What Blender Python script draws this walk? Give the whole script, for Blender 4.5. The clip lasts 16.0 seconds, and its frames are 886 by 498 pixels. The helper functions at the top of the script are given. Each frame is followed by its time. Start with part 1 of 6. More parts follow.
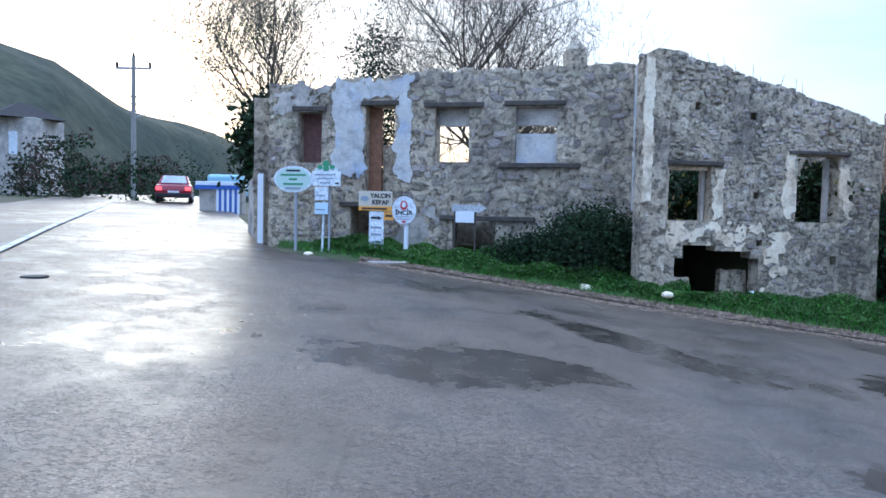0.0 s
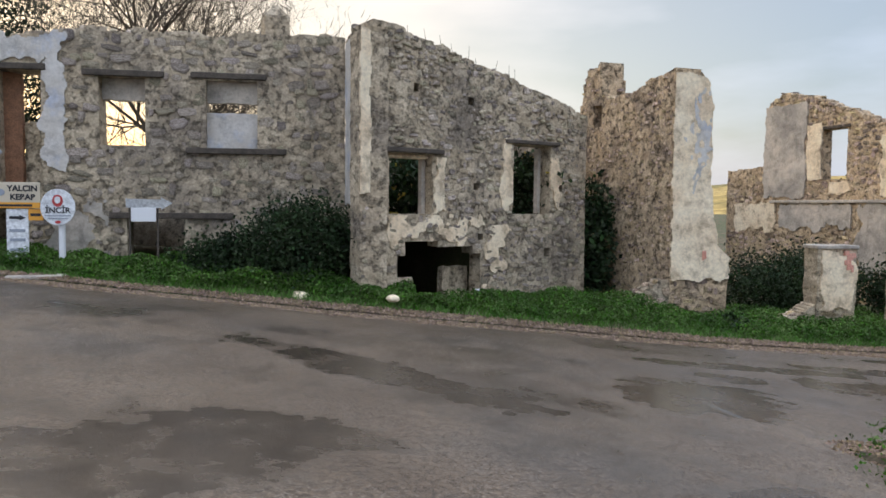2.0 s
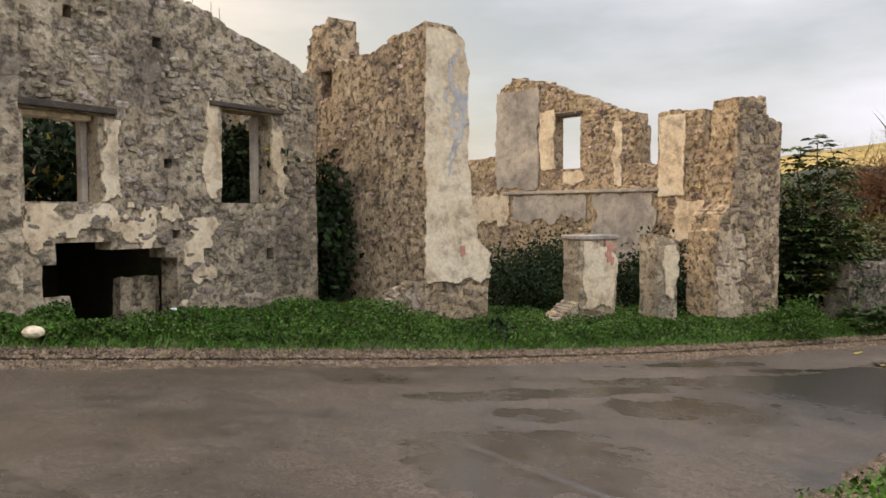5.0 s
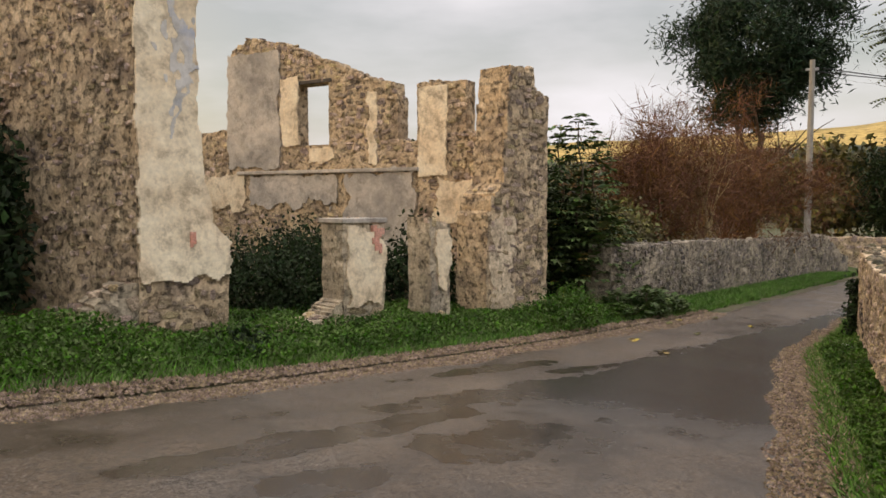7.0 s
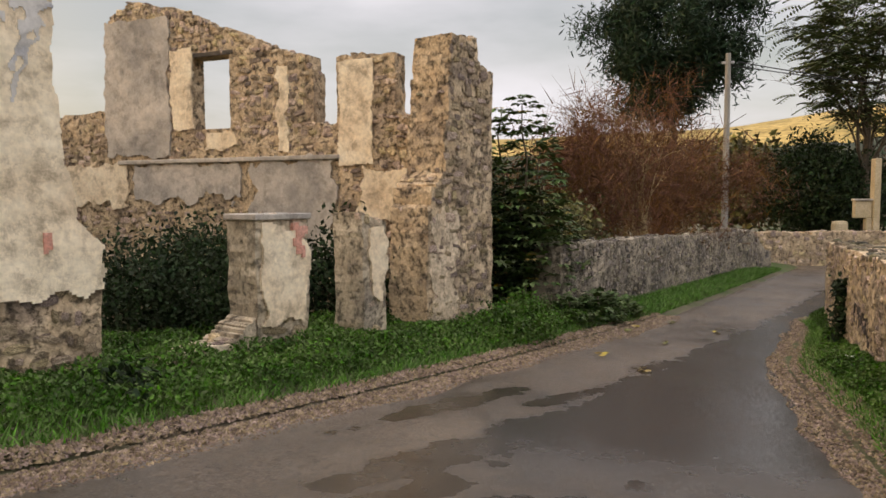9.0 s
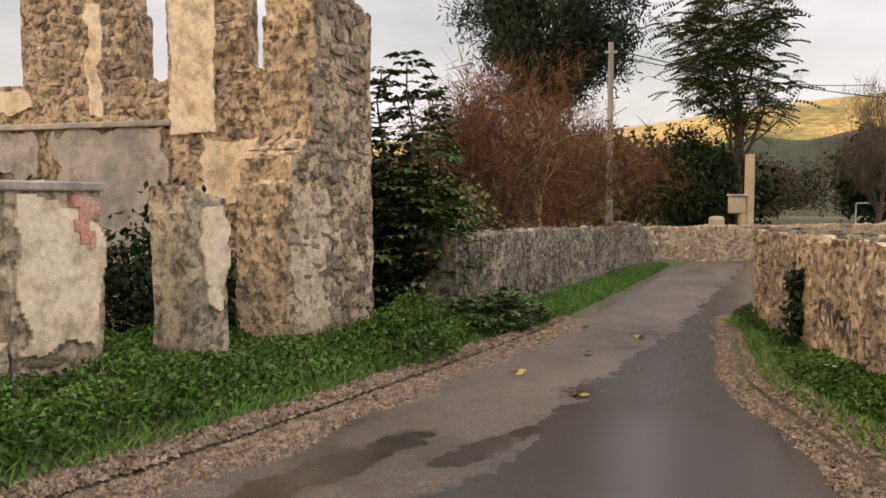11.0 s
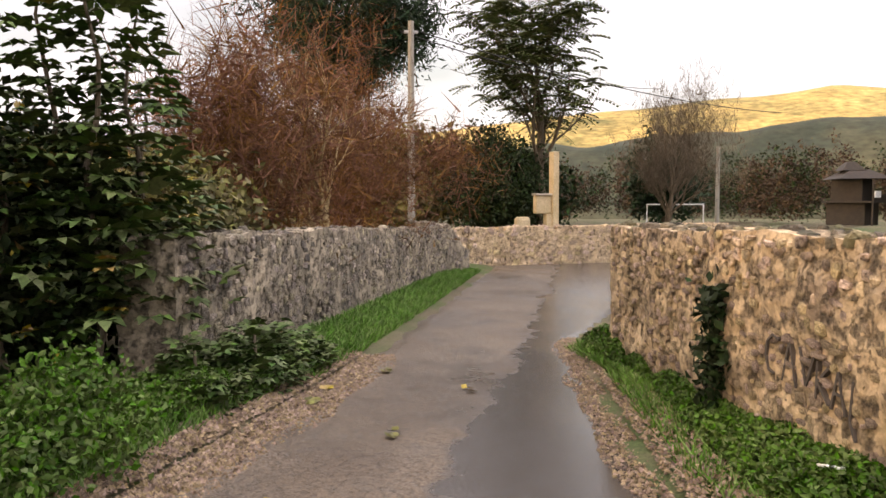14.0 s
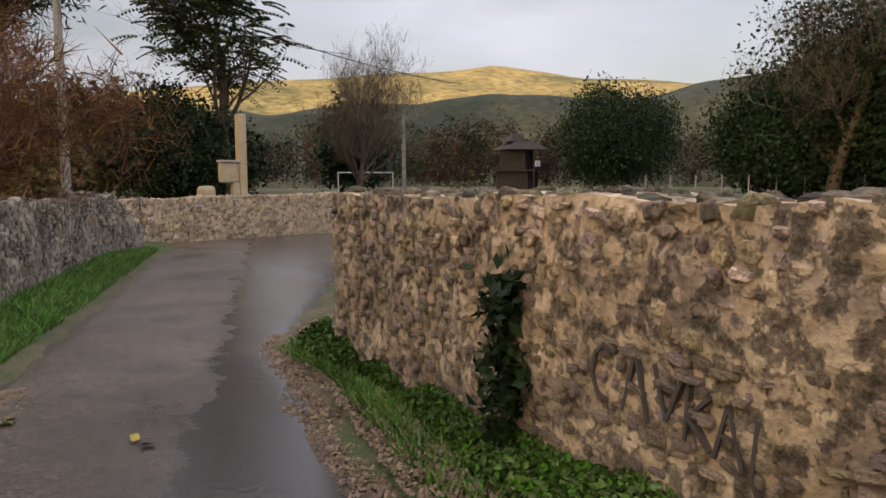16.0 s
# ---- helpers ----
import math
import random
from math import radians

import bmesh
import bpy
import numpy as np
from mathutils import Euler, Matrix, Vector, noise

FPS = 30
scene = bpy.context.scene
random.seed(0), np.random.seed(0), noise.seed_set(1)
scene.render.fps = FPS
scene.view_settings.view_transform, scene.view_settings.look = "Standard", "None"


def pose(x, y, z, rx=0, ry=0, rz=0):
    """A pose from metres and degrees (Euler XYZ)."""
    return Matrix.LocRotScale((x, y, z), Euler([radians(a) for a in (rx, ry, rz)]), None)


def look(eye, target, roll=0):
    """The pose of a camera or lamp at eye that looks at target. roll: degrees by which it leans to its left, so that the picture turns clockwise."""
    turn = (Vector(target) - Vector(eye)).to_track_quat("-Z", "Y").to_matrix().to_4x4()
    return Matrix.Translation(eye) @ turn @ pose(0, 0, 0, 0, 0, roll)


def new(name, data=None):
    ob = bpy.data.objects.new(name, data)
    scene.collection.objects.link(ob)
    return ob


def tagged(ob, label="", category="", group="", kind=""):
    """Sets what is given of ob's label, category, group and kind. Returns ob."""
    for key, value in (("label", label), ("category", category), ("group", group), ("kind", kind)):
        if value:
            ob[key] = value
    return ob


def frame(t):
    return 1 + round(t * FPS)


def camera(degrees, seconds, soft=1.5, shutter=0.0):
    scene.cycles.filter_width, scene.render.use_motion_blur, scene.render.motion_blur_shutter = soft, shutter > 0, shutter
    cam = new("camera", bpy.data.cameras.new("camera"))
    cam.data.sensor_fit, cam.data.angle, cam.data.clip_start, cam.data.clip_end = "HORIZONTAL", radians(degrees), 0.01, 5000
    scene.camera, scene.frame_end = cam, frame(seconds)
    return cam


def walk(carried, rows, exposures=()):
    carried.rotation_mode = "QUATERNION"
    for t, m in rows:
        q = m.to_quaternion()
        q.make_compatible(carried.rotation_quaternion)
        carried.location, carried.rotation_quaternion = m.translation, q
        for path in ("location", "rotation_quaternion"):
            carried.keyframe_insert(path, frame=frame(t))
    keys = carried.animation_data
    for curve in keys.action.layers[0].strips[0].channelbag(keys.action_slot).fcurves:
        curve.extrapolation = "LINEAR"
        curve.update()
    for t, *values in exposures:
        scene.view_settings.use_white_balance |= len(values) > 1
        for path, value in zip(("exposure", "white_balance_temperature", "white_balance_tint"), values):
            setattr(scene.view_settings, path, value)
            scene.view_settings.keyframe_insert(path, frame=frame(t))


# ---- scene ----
cam = camera(61.2, 16.0, soft=1.6)
METRES, EYE, TILT, LEAN, TURN = 16.0, 1.7, 0.0, 0.0, 0.0
ROWS = [
    (0.0, 0.0, 0.0, 0.0, 0.07, -3.19, -1.21),
    (0.5, -0.004, 0.0305, 0.001, -4.53, -3.0, -1.11),
    (1.0, -0.0021, 0.0601, 0.0009, -8.82, -3.06, -0.76),
    (1.5, -0.0006, 0.0901, 0.0023, -16.47, -3.3, -0.83),
    (2.0, 0.0029, 0.1204, 0.0005, -23.41, -3.36, -0.52),
    (2.5, 0.013, 0.1509, -0.0013, -29.13, -3.42, -0.33),
    (3.0, 0.0248, 0.1831, -0.0031, -32.79, -3.49, -0.25),
    (3.5, 0.0397, 0.2119, -0.0046, -34.46, -3.37, -0.1),
    (4.0, 0.0547, 0.234, -0.008, -39.06, -3.15, 0.06),
    (6.5, 0.154, 0.3497, -0.0208, -57.97, -3.5, -0.05),
    (7.0, 0.1804, 0.3727, -0.0238, -65.89, -3.67, -0.05),
    (7.5, 0.1969, 0.3952, -0.0229, -68.63, -3.46, -0.37),
    (8.0, 0.2183, 0.4138, -0.0234, -68.62, -3.51, -0.09),
    (8.5, 0.2397, 0.4278, -0.0258, -68.99, -3.51, 0.07),
    (9.0, 0.2698, 0.4394, -0.0282, -73.58, -3.84, 0.11),
    (11.5, 0.4324, 0.4764, -0.0478, -86.33, -3.49, 0.27),
    (12.0, 0.4654, 0.4768, -0.049, -90.82, -3.53, 0.3),
    (12.5, 0.5004, 0.4751, -0.0517, -93.54, -3.64, 0.24),
    (13.0, 0.5349, 0.4703, -0.0538, -94.32, -3.51, 0.37),
    (13.5, 0.5714, 0.4639, -0.0552, -95.01, -3.57, 0.28),
    (14.0, 0.6047, 0.4591, -0.0562, -98.41, -3.33, 0.05),
    (14.5, 0.6327, 0.4535, -0.0565, -104.55, -3.15, 0.1),
    (15.0, 0.6595, 0.4484, -0.0569, -114.18, -3.27, 0.24),
    (15.5, 0.6855, 0.4432, -0.0571, -121.42, -4.04, 0.2),
    (16.0, 0.7096, 0.436, -0.06, -122.08, -5.69, 0.18),
]
EXPOSURES = [(0.0, 0.85, 4350, 9), (1.0, 0.65, 5100, 10), (2.0, 0.6, 5800, 11), (4.0, 0.7, 6400, 13), (6.5, 0.55, 7100, 14),
             (9.0, 0.55, 7000, 15), (12.5, 1.05, 7400, 20), (14.0, 1.25, 7300, 20), (14.6, 1.0, 7300, 20), (15.0, 0.25, 6900, 18), (15.5, -0.1, 6600, 17), (16.0, 0.35, 6500, 18)]
walk(cam, [(t, pose(0, 0, EYE, TILT, LEAN, TURN) @ pose(METRES * x, METRES * y, METRES * z, 90 + pitch, roll, yaw))
           for t, x, y, z, yaw, pitch, roll in ROWS], EXPOSURES)

# ---- daylight: low evening sun behind the west hill, thin cloud ----
SUN_HEADING, SUN_HEIGHT = -19.0, 5.0      # degrees from +y towards +x, degrees above the horizon
world = bpy.data.worlds.new("sky")
scene.world = world
world.use_nodes = True
wn, wl = world.node_tree.nodes, world.node_tree.links
sky = wn.new("ShaderNodeTexSky")
sky.sky_type = "NISHITA"
sky.sun_disc = False
sky.sun_elevation, sky.sun_rotation = radians(SUN_HEIGHT), radians(SUN_HEADING)
sky.air_density, sky.dust_density, sky.ozone_density = 1.0, 2.5, 1.0
# thin bright cloud over the blue
wtc = wn.new("ShaderNodeTexCoord")
wmap = wn.new("ShaderNodeMapping")
wmap.inputs["Scale"].default_value = (1.4, 1.4, 5.0)
wnoise = wn.new("ShaderNodeTexNoise")
wnoise.inputs["Scale"].default_value = 1.6
wnoise.inputs["Detail"].default_value = 6
wramp = wn.new("ShaderNodeMapRange")
wramp.inputs[1].default_value, wramp.inputs[2].default_value = 0.35, 0.72
wramp.inputs[3].default_value, wramp.inputs[4].default_value = 0.35, 0.95
wmix = wn.new("ShaderNodeMix")
wmix.data_type = "RGBA"
wl.new(wtc.outputs["Generated"], wmap.inputs[0])
wl.new(wmap.outputs[0], wnoise.inputs["Vector"])
wl.new(wnoise.outputs["Fac"], wramp.inputs[0])
wl.new(wramp.outputs[0], wmix.inputs["Factor"])
wsep = wn.new("ShaderNodeSeparateXYZ")
wl.new(wtc.outputs["Generated"], wsep.inputs[0])
wup = wn.new("ShaderNodeMapRange")          # an overcast sky is brightest overhead
wup.inputs[1].default_value, wup.inputs[2].default_value = 0.25, 0.95
wup.inputs[3].default_value, wup.inputs[4].default_value = 1.0, 3.4
wl.new(wsep.outputs["Z"], wup.inputs[0])
wcol = wn.new("ShaderNodeVectorMath")
wcol.operation = "SCALE"
wdot = wn.new("ShaderNodeVectorMath")          # thin cloud glows peach round the low sun
wdot.operation = "DOT_PRODUCT"
wdot.inputs[1].default_value = (math.sin(radians(SUN_HEADING)), math.cos(radians(SUN_HEADING)), 0.1)
wl.new(wtc.outputs["Generated"], wdot.inputs[0])
wwarm = wn.new("ShaderNodeMapRange")
wwarm.inputs[1].default_value, wwarm.inputs[2].default_value = 0.35, 0.95
wl.new(wdot.outputs["Value"], wwarm.inputs[0])
wtint = wn.new("ShaderNodeMix")
wtint.data_type = "RGBA"
wtint.inputs["A"].default_value, wtint.inputs["B"].default_value = (4.2, 4.3, 4.7, 1), (6.6, 5.3, 3.7, 1)
wl.new(wwarm.outputs[0], wtint.inputs["Factor"])
wl.new(wtint.outputs["Result"], wcol.inputs[0])
wl.new(wup.outputs[0], wcol.inputs["Scale"])
wl.new(wcol.outputs[0], wmix.inputs["B"])
wl.new(sky.outputs[0], wmix.inputs["A"])
wl.new(wmix.outputs["Result"], wn["Background"].inputs[0])
wn["Background"].inputs[1].default_value = 0.15
sun = new("sun", bpy.data.lights.new("sun", "SUN"))
sun.data.energy, sun.data.angle, sun.data.color = 0.9, radians(28), (1.0, 0.78, 0.5)
sh, se = radians(SUN_HEADING), radians(SUN_HEIGHT)
sun.matrix_world = look((math.sin(sh) * math.cos(se) * 50, math.cos(sh) * math.cos(se) * 50, math.sin(se) * 50), (0, 0, 0))


# ---- materials ----
def material(name, c1, c2, scale=4.0, rough=0.9, bump=0.3, fine=60.0, c3=None, scale3=1.0, spread=0.25, piece=0.0, island=0.0, metal=0.0, stretch=(1, 1, 1), cover=0.45, grain_depth=1.0, pit_shade=0.0, pit_scale=7.0):
    """Two tones in a broken noise, a third in large stains, a fine grain, relief from both; piece or island: variation from piece to piece."""
    m = bpy.data.materials.new(name)
    m.use_nodes = True
    n, k = m.node_tree.nodes, m.node_tree.links
    b = n["Principled BSDF"]
    tc = n.new("ShaderNodeTexCoord")
    mp = n.new("ShaderNodeMapping")
    mp.inputs["Scale"].default_value = stretch
    k.new(tc.outputs["Object"], mp.inputs[0])

    def noise_node(s, d=5, r=0.6):
        q = n.new("ShaderNodeTexNoise")
        q.inputs["Scale"].default_value, q.inputs["Detail"].default_value, q.inputs["Roughness"].default_value = s, d, r
        k.new(mp.outputs[0], q.inputs["Vector"])
        return q.outputs["Fac"]

    def ranged(v, a0, a1, b0, b1):
        q = n.new("ShaderNodeMapRange")
        k.new(v, q.inputs[0])
        for i, x in enumerate((a0, a1, b0, b1)):
            q.inputs[i + 1].default_value = x
        return q.outputs[0]

    def mix(f, a, c, blend="MIX"):
        q = n.new("ShaderNodeMix")
        q.data_type, q.blend_type = "RGBA", blend
        for s, v in (("Factor", f), ("A", a), ("B", c)):
            if isinstance(v, (tuple, float)):
                q.inputs[s].default_value = (*v, 1) if isinstance(v, tuple) else v
            else:
                k.new(v, q.inputs[s])
        return q.outputs["Result"]

    base = noise_node(scale)
    grain = noise_node(fine, 3)
    col = mix(ranged(base, 0.5 - spread / 2, 0.5 + spread / 2, 0.0, 1.0), c1, c2)
    if c3:
        col = mix(ranged(noise_node(scale3, 6, 0.65), cover, cover + 0.17, 0.0, 0.9), col, c3)
    g = n.new("ShaderNodeMapRange")
    k.new(grain, g.inputs[0])
    g.inputs[1].default_value, g.inputs[2].default_value, g.inputs[3].default_value, g.inputs[4].default_value = 0.3, 0.7, 1 - 0.32 * grain_depth, 1 + 0.25 * grain_depth
    gc = n.new("ShaderNodeCombineColor")
    for s in ("Red", "Green", "Blue"):
        k.new(g.outputs[0], gc.inputs[s])
    col = mix(1.0, col, gc.outputs[0], "MULTIPLY")
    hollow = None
    if pit_shade:
        # shade of the hollows multiplied into the colour, matching the bump
        hollow = ranged(noise_node(pit_scale, 7, 0.72), 0.36, 0.5, 1 - pit_shade, 1.0)
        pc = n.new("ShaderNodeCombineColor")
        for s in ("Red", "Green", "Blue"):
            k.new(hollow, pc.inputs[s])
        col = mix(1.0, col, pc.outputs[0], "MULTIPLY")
    if piece or island:
        src = n.new("ShaderNodeObjectInfo").outputs["Random"] if piece else n.new("ShaderNodeNewGeometry").outputs["Random Per Island"]
        w = piece or island
        hs = n.new("ShaderNodeHueSaturation")
        k.new(ranged(src, 0, 1, 1 - w, 1 + w), hs.inputs["Value"])
        wob = n.new("ShaderNodeMath")
        wob.operation = "FRACT"
        mul = n.new("ShaderNodeMath")
        mul.operation = "MULTIPLY"
        k.new(src, mul.inputs[0])
        mul.inputs[1].default_value = 7.31
        k.new(mul.outputs[0], wob.inputs[0])
        k.new(ranged(wob.outputs[0], 0, 1, 0.47, 0.52), hs.inputs["Hue"])
        k.new(ranged(wob.outputs[0], 0, 1, 0.75, 1.15), hs.inputs["Saturation"])
        k.new(col, hs.inputs["Color"])
        col = hs.outputs[0]
    k.new(col, b.inputs["Base Color"])
    k.new(ranged(base, 0.3, 0.7, max(rough - 0.1, 0), min(rough + 0.08, 1)), b.inputs["Roughness"])
    b.inputs["Metallic"].default_value = metal
    if bump:
        add = n.new("ShaderNodeMath")
        k.new(base, add.inputs[0])
        k.new(ranged(grain, 0, 1, 0, 0.35), add.inputs[1])
        if hollow is not None:
            more = n.new("ShaderNodeMath")
            k.new(add.outputs[0], more.inputs[0])
            k.new(hollow, more.inputs[1])
            add = more
        bp = n.new("ShaderNodeBump")
        bp.inputs["Strength"].default_value, bp.inputs["Distance"].default_value = bump, 0.03
        k.new(add.outputs[0], bp.inputs["Height"])
        k.new(bp.outputs[0], b.inputs["Normal"])
    return m


# damp hollows in the asphalt: x, y, half-lengths, turn in degrees
DAMP = [(12.0, 6.85, 1.25, 0.62, -15), (8.5, 8.45, 0.75, 0.24, -25), (9.9, 8.75, 1.5, 0.2, -24), (7.5, 7.65, 1.1, 0.42, -18), (6.3, 8.0, 0.6, 0.3, -20), (10.9, 7.75, 0.9, 0.16, -30),
        (5.0, 7.3, 1.0, 0.75, 20), (7.0, 8.6, 1.6, 0.22, -18), (2.1, 8.2, 1.7, 0.45, -55), (0.4, 6.3, 1.3, 0.8, 10), (3.1, 4.6, 0.8, 0.4, 30)]


def asphalt_material():
    """Worn asphalt: pale dry crust with loose stones, dark damp hollows that shine, hairline cracks."""
    m = material("asphalt", (0.095, 0.067, 0.042), (0.16, 0.119, 0.078), 1.1, 0.6, 0.55, 55.0, (0.075, 0.06, 0.046), 0.55, pit_shade=0.4, pit_scale=24.0, grain_depth=1.8, cover=0.48)
    n, k = m.node_tree.nodes, m.node_tree.links
    b = n["Principled BSDF"]
    col = b.inputs["Base Color"].links[0].from_socket
    tc = n.new("ShaderNodeTexCoord")

    def calc(op, a, c=0.0, clamp=False):
        q = n.new("ShaderNodeMath")
        q.operation, q.use_clamp = op, clamp
        for i, val in enumerate((a, c)):
            if isinstance(val, (int, float)):
                q.inputs[i].default_value = val
            else:
                k.new(val, q.inputs[i])
        return q.outputs[0]

    def wobble(scale, detail=7, rough=0.6):
        q = n.new("ShaderNodeTexNoise")
        q.inputs["Scale"].default_value, q.inputs["Detail"].default_value, q.inputs["Roughness"].default_value = scale, detail, rough
        k.new(tc.outputs["Object"], q.inputs["Vector"])
        return calc("SUBTRACT", q.outputs["Fac"], 0.5)

    def ramp(v, a0, a1, b0=0.0, b1=1.0):
        q = n.new("ShaderNodeMapRange")
        k.new(v, q.inputs[0])
        for i, x in enumerate((a0, a1, b0, b1)):
            q.inputs[i + 1].default_value = x
        return q.outputs[0]

    edge = calc("ADD", calc("MULTIPLY", wobble(1.1), 2.6), calc("MULTIPLY", wobble(5.0), 0.7))
    damp = None
    for x, y, a, c, turn in DAMP:
        mp = n.new("ShaderNodeMapping")
        mp.vector_type = "TEXTURE"
        mp.inputs["Location"].default_value = (x, y, 0)
        mp.inputs["Rotation"].default_value = (0, 0, radians(turn))
        mp.inputs["Scale"].default_value = (a, c, 40)
        k.new(tc.outputs["Object"], mp.inputs[0])
        ln = n.new("ShaderNodeVectorMath")
        ln.operation = "LENGTH"
        k.new(mp.outputs[0], ln.inputs[0])
        one = calc("SUBTRACT", 1.0, ln.outputs["Value"])
        damp = one if damp is None else calc("MAXIMUM", damp, one)
    hollow = calc("MULTIPLY", ramp(calc("ADD", damp, edge), -0.05, 0.2), ramp(wobble(3.0), -0.2, 0.1, 0.6, 1.0))
    # a newer dark strip along the south side of the lane, and its worn tracks
    sp = n.new("ShaderNodeSeparateXYZ")
    k.new(tc.outputs["Object"], sp.inputs[0])
    across = calc("ADD", sp.outputs["Y"], calc("MULTIPLY", sp.outputs["X"], 0.345))
    strip = ramp(calc("ADD", calc("SUBTRACT", 11.42, across), calc("MULTIPLY", edge, 0.35)), -0.04, 0.06)
    strip = calc("MULTIPLY", strip, ramp(sp.outputs["X"], 8.0, 9.5))
    # broad stains over the whole junction
    stain = ramp(calc("ADD", wobble(0.45, 9, 0.65), calc("MULTIPLY", wobble(2.2), 0.5)), -0.05, 0.16, 0.0, 0.75)
    main = calc("MULTIPLY", ramp(sp.outputs["X"], 0.5, -2.5), 0.1)
    wet = calc("MAXIMUM", hollow, calc("MAXIMUM", strip, stain))
    # cracks
    vo = n.new("ShaderNodeTexVoronoi")
    vo.feature = "DISTANCE_TO_EDGE"
    vo.inputs["Scale"].default_value = 0.9
    warp = n.new("ShaderNodeVectorMath")
    nz = n.new("ShaderNodeTexNoise")
    nz.inputs["Scale"].default_value, nz.inputs["Detail"].default_value = 2.0, 6
    k.new(tc.outputs["Object"], nz.inputs["Vector"])
    k.new(tc.outputs["Object"], warp.inputs[0])
    k.new(nz.outputs["Color"], warp.inputs[1])
    k.new(warp.outputs[0], vo.inputs["Vector"])
    crack = calc("MULTIPLY", ramp(vo.outputs["Distance"], 0.0, 0.012, 0.55, 0.0), ramp(wobble(0.6), 0.0, 0.1))
    # pale loose chippings
    chip = n.new("ShaderNodeTexVoronoi")
    chip.inputs["Scale"].default_value = 42.0
    k.new(tc.outputs["Object"], chip.inputs["Vector"])
    pale = calc("MULTIPLY", ramp(chip.outputs["Distance"], 0.22, 0.40, 0.7, 0.0), ramp(wobble(1.3), -0.14, 0.06))

    def mix(f, a, c):
        mx = n.new("ShaderNodeMix")
        mx.data_type = "RGBA"
        k.new(f, mx.inputs["Factor"])
        k.new(a, mx.inputs["A"])
        mx.inputs["B"].default_value = (*c, 1)
        return mx.outputs["Result"]
    col = mix(pale, col, (0.24, 0.205, 0.165))
    col = mix(crack, col, (0.03, 0.027, 0.024))
    col = mix(calc("MULTIPLY", wet, 0.9), col, (0.032, 0.026, 0.021))
    # the strip is lightened over the wet tone to suggest reflected sky
    col = mix(calc("MULTIPLY", strip, 0.7), col, (0.062, 0.056, 0.05))
    wet = calc("MAXIMUM", wet, calc("MULTIPLY", strip, 0.85))
    k.new(col, b.inputs["Base Color"])
    k.new(ramp(calc("ADD", calc("MAXIMUM", wet, main), wobble(5.0)), 0.0, 1.0, 0.48, 0.2), b.inputs["Roughness"])
    bump = b.inputs["Normal"].links[0].from_node
    k.new(ramp(wet, 0.1, 0.8, 0.55, 0.06), bump.inputs["Strength"])
    return m


def plain(name, c, rough=0.6, emit=0.0):
    m = bpy.data.materials.new(name)
    m.use_nodes = True
    b = m.node_tree.nodes["Principled BSDF"]
    b.inputs["Base Color"].default_value, b.inputs["Roughness"].default_value = (*c, 1), rough
    if emit:
        b.inputs["Emission Color"].default_value, b.inputs["Emission Strength"].default_value = (*c, 1), emit
    return m


M_RUBBLE = material("rubble_mortar", (0.44, 0.355, 0.24), (0.58, 0.485, 0.345), 3.0, 0.95, 0.9, 28.0, (0.21, 0.175, 0.135), 0.9, cover=0.5, pit_shade=0.65, pit_scale=9.0)
M_STONE = material("wall_stone", (0.33, 0.275, 0.20), (0.54, 0.465, 0.35), 6.0, 0.92, 0.8, 40.0, (0.15, 0.13, 0.107), 1.4, piece=0.34, pit_shade=0.5, pit_scale=14.0, cover=0.52)
M_STONES = material("wall_stones", (0.33, 0.275, 0.20), (0.54, 0.465, 0.35), 6.0, 0.92, 0.8, 40.0, (0.15, 0.13, 0.107), 1.4, island=0.34, pit_shade=0.5, pit_scale=14.0, cover=0.52)
M_WALLMORTAR = material("ochre_mortar", (0.50, 0.365, 0.22), (0.66, 0.51, 0.33), 4.0, 0.95, 1.0, 30.0, (0.22, 0.165, 0.12), 1.6, pit_shade=0.75, pit_scale=10.0, cover=0.5)
M_WALLSTONE = material("ochre_stone", (0.38, 0.275, 0.175), (0.64, 0.50, 0.33), 5.0, 0.92, 0.8, 40.0, (0.14, 0.112, 0.09), 1.5, piece=0.36, pit_shade=0.55, pit_scale=13.0, cover=0.52)
M_WALLSTONES = material("ochre_stones", (0.38, 0.275, 0.175), (0.64, 0.50, 0.33), 5.0, 0.92, 0.8, 40.0, (0.14, 0.112, 0.09), 1.5, island=0.36, pit_shade=0.55, pit_scale=13.0, cover=0.52)
# plaster, asphalt and gravel tones include some warmth of the sunset glow
M_PLASTER = material("lime_plaster", (0.79, 0.625, 0.415), (0.87, 0.75, 0.54), 2.0, 0.9, 0.35, 22.0, (0.54, 0.41, 0.27), 1.1, cover=0.56, grain_depth=0.5, pit_shade=0.4, pit_scale=4.0)
M_OLDPLASTER = material("worn_plaster", (0.58, 0.45, 0.30), (0.74, 0.60, 0.42), 3.0, 0.92, 0.5, 25.0, (0.36, 0.28, 0.19), 1.6, cover=0.52, pit_shade=0.5, pit_scale=7.0)
M_BLUE = material("blue_limewash", (0.55, 0.51, 0.45), (0.64, 0.61, 0.56), 2.2, 0.9, 0.3, 22.0, (0.42, 0.47, 0.59), 1.4, grain_depth=0.35, pit_shade=0.3, pit_scale=3.0, cover=0.52)
M_GREYPLASTER = material("grey_plaster", (0.46, 0.41, 0.34), (0.60, 0.53, 0.44), 1.6, 0.92, 0.3, 22.0, (0.32, 0.29, 0.25), 1.2, grain_depth=0.4, pit_shade=0.35, pit_scale=3.0)
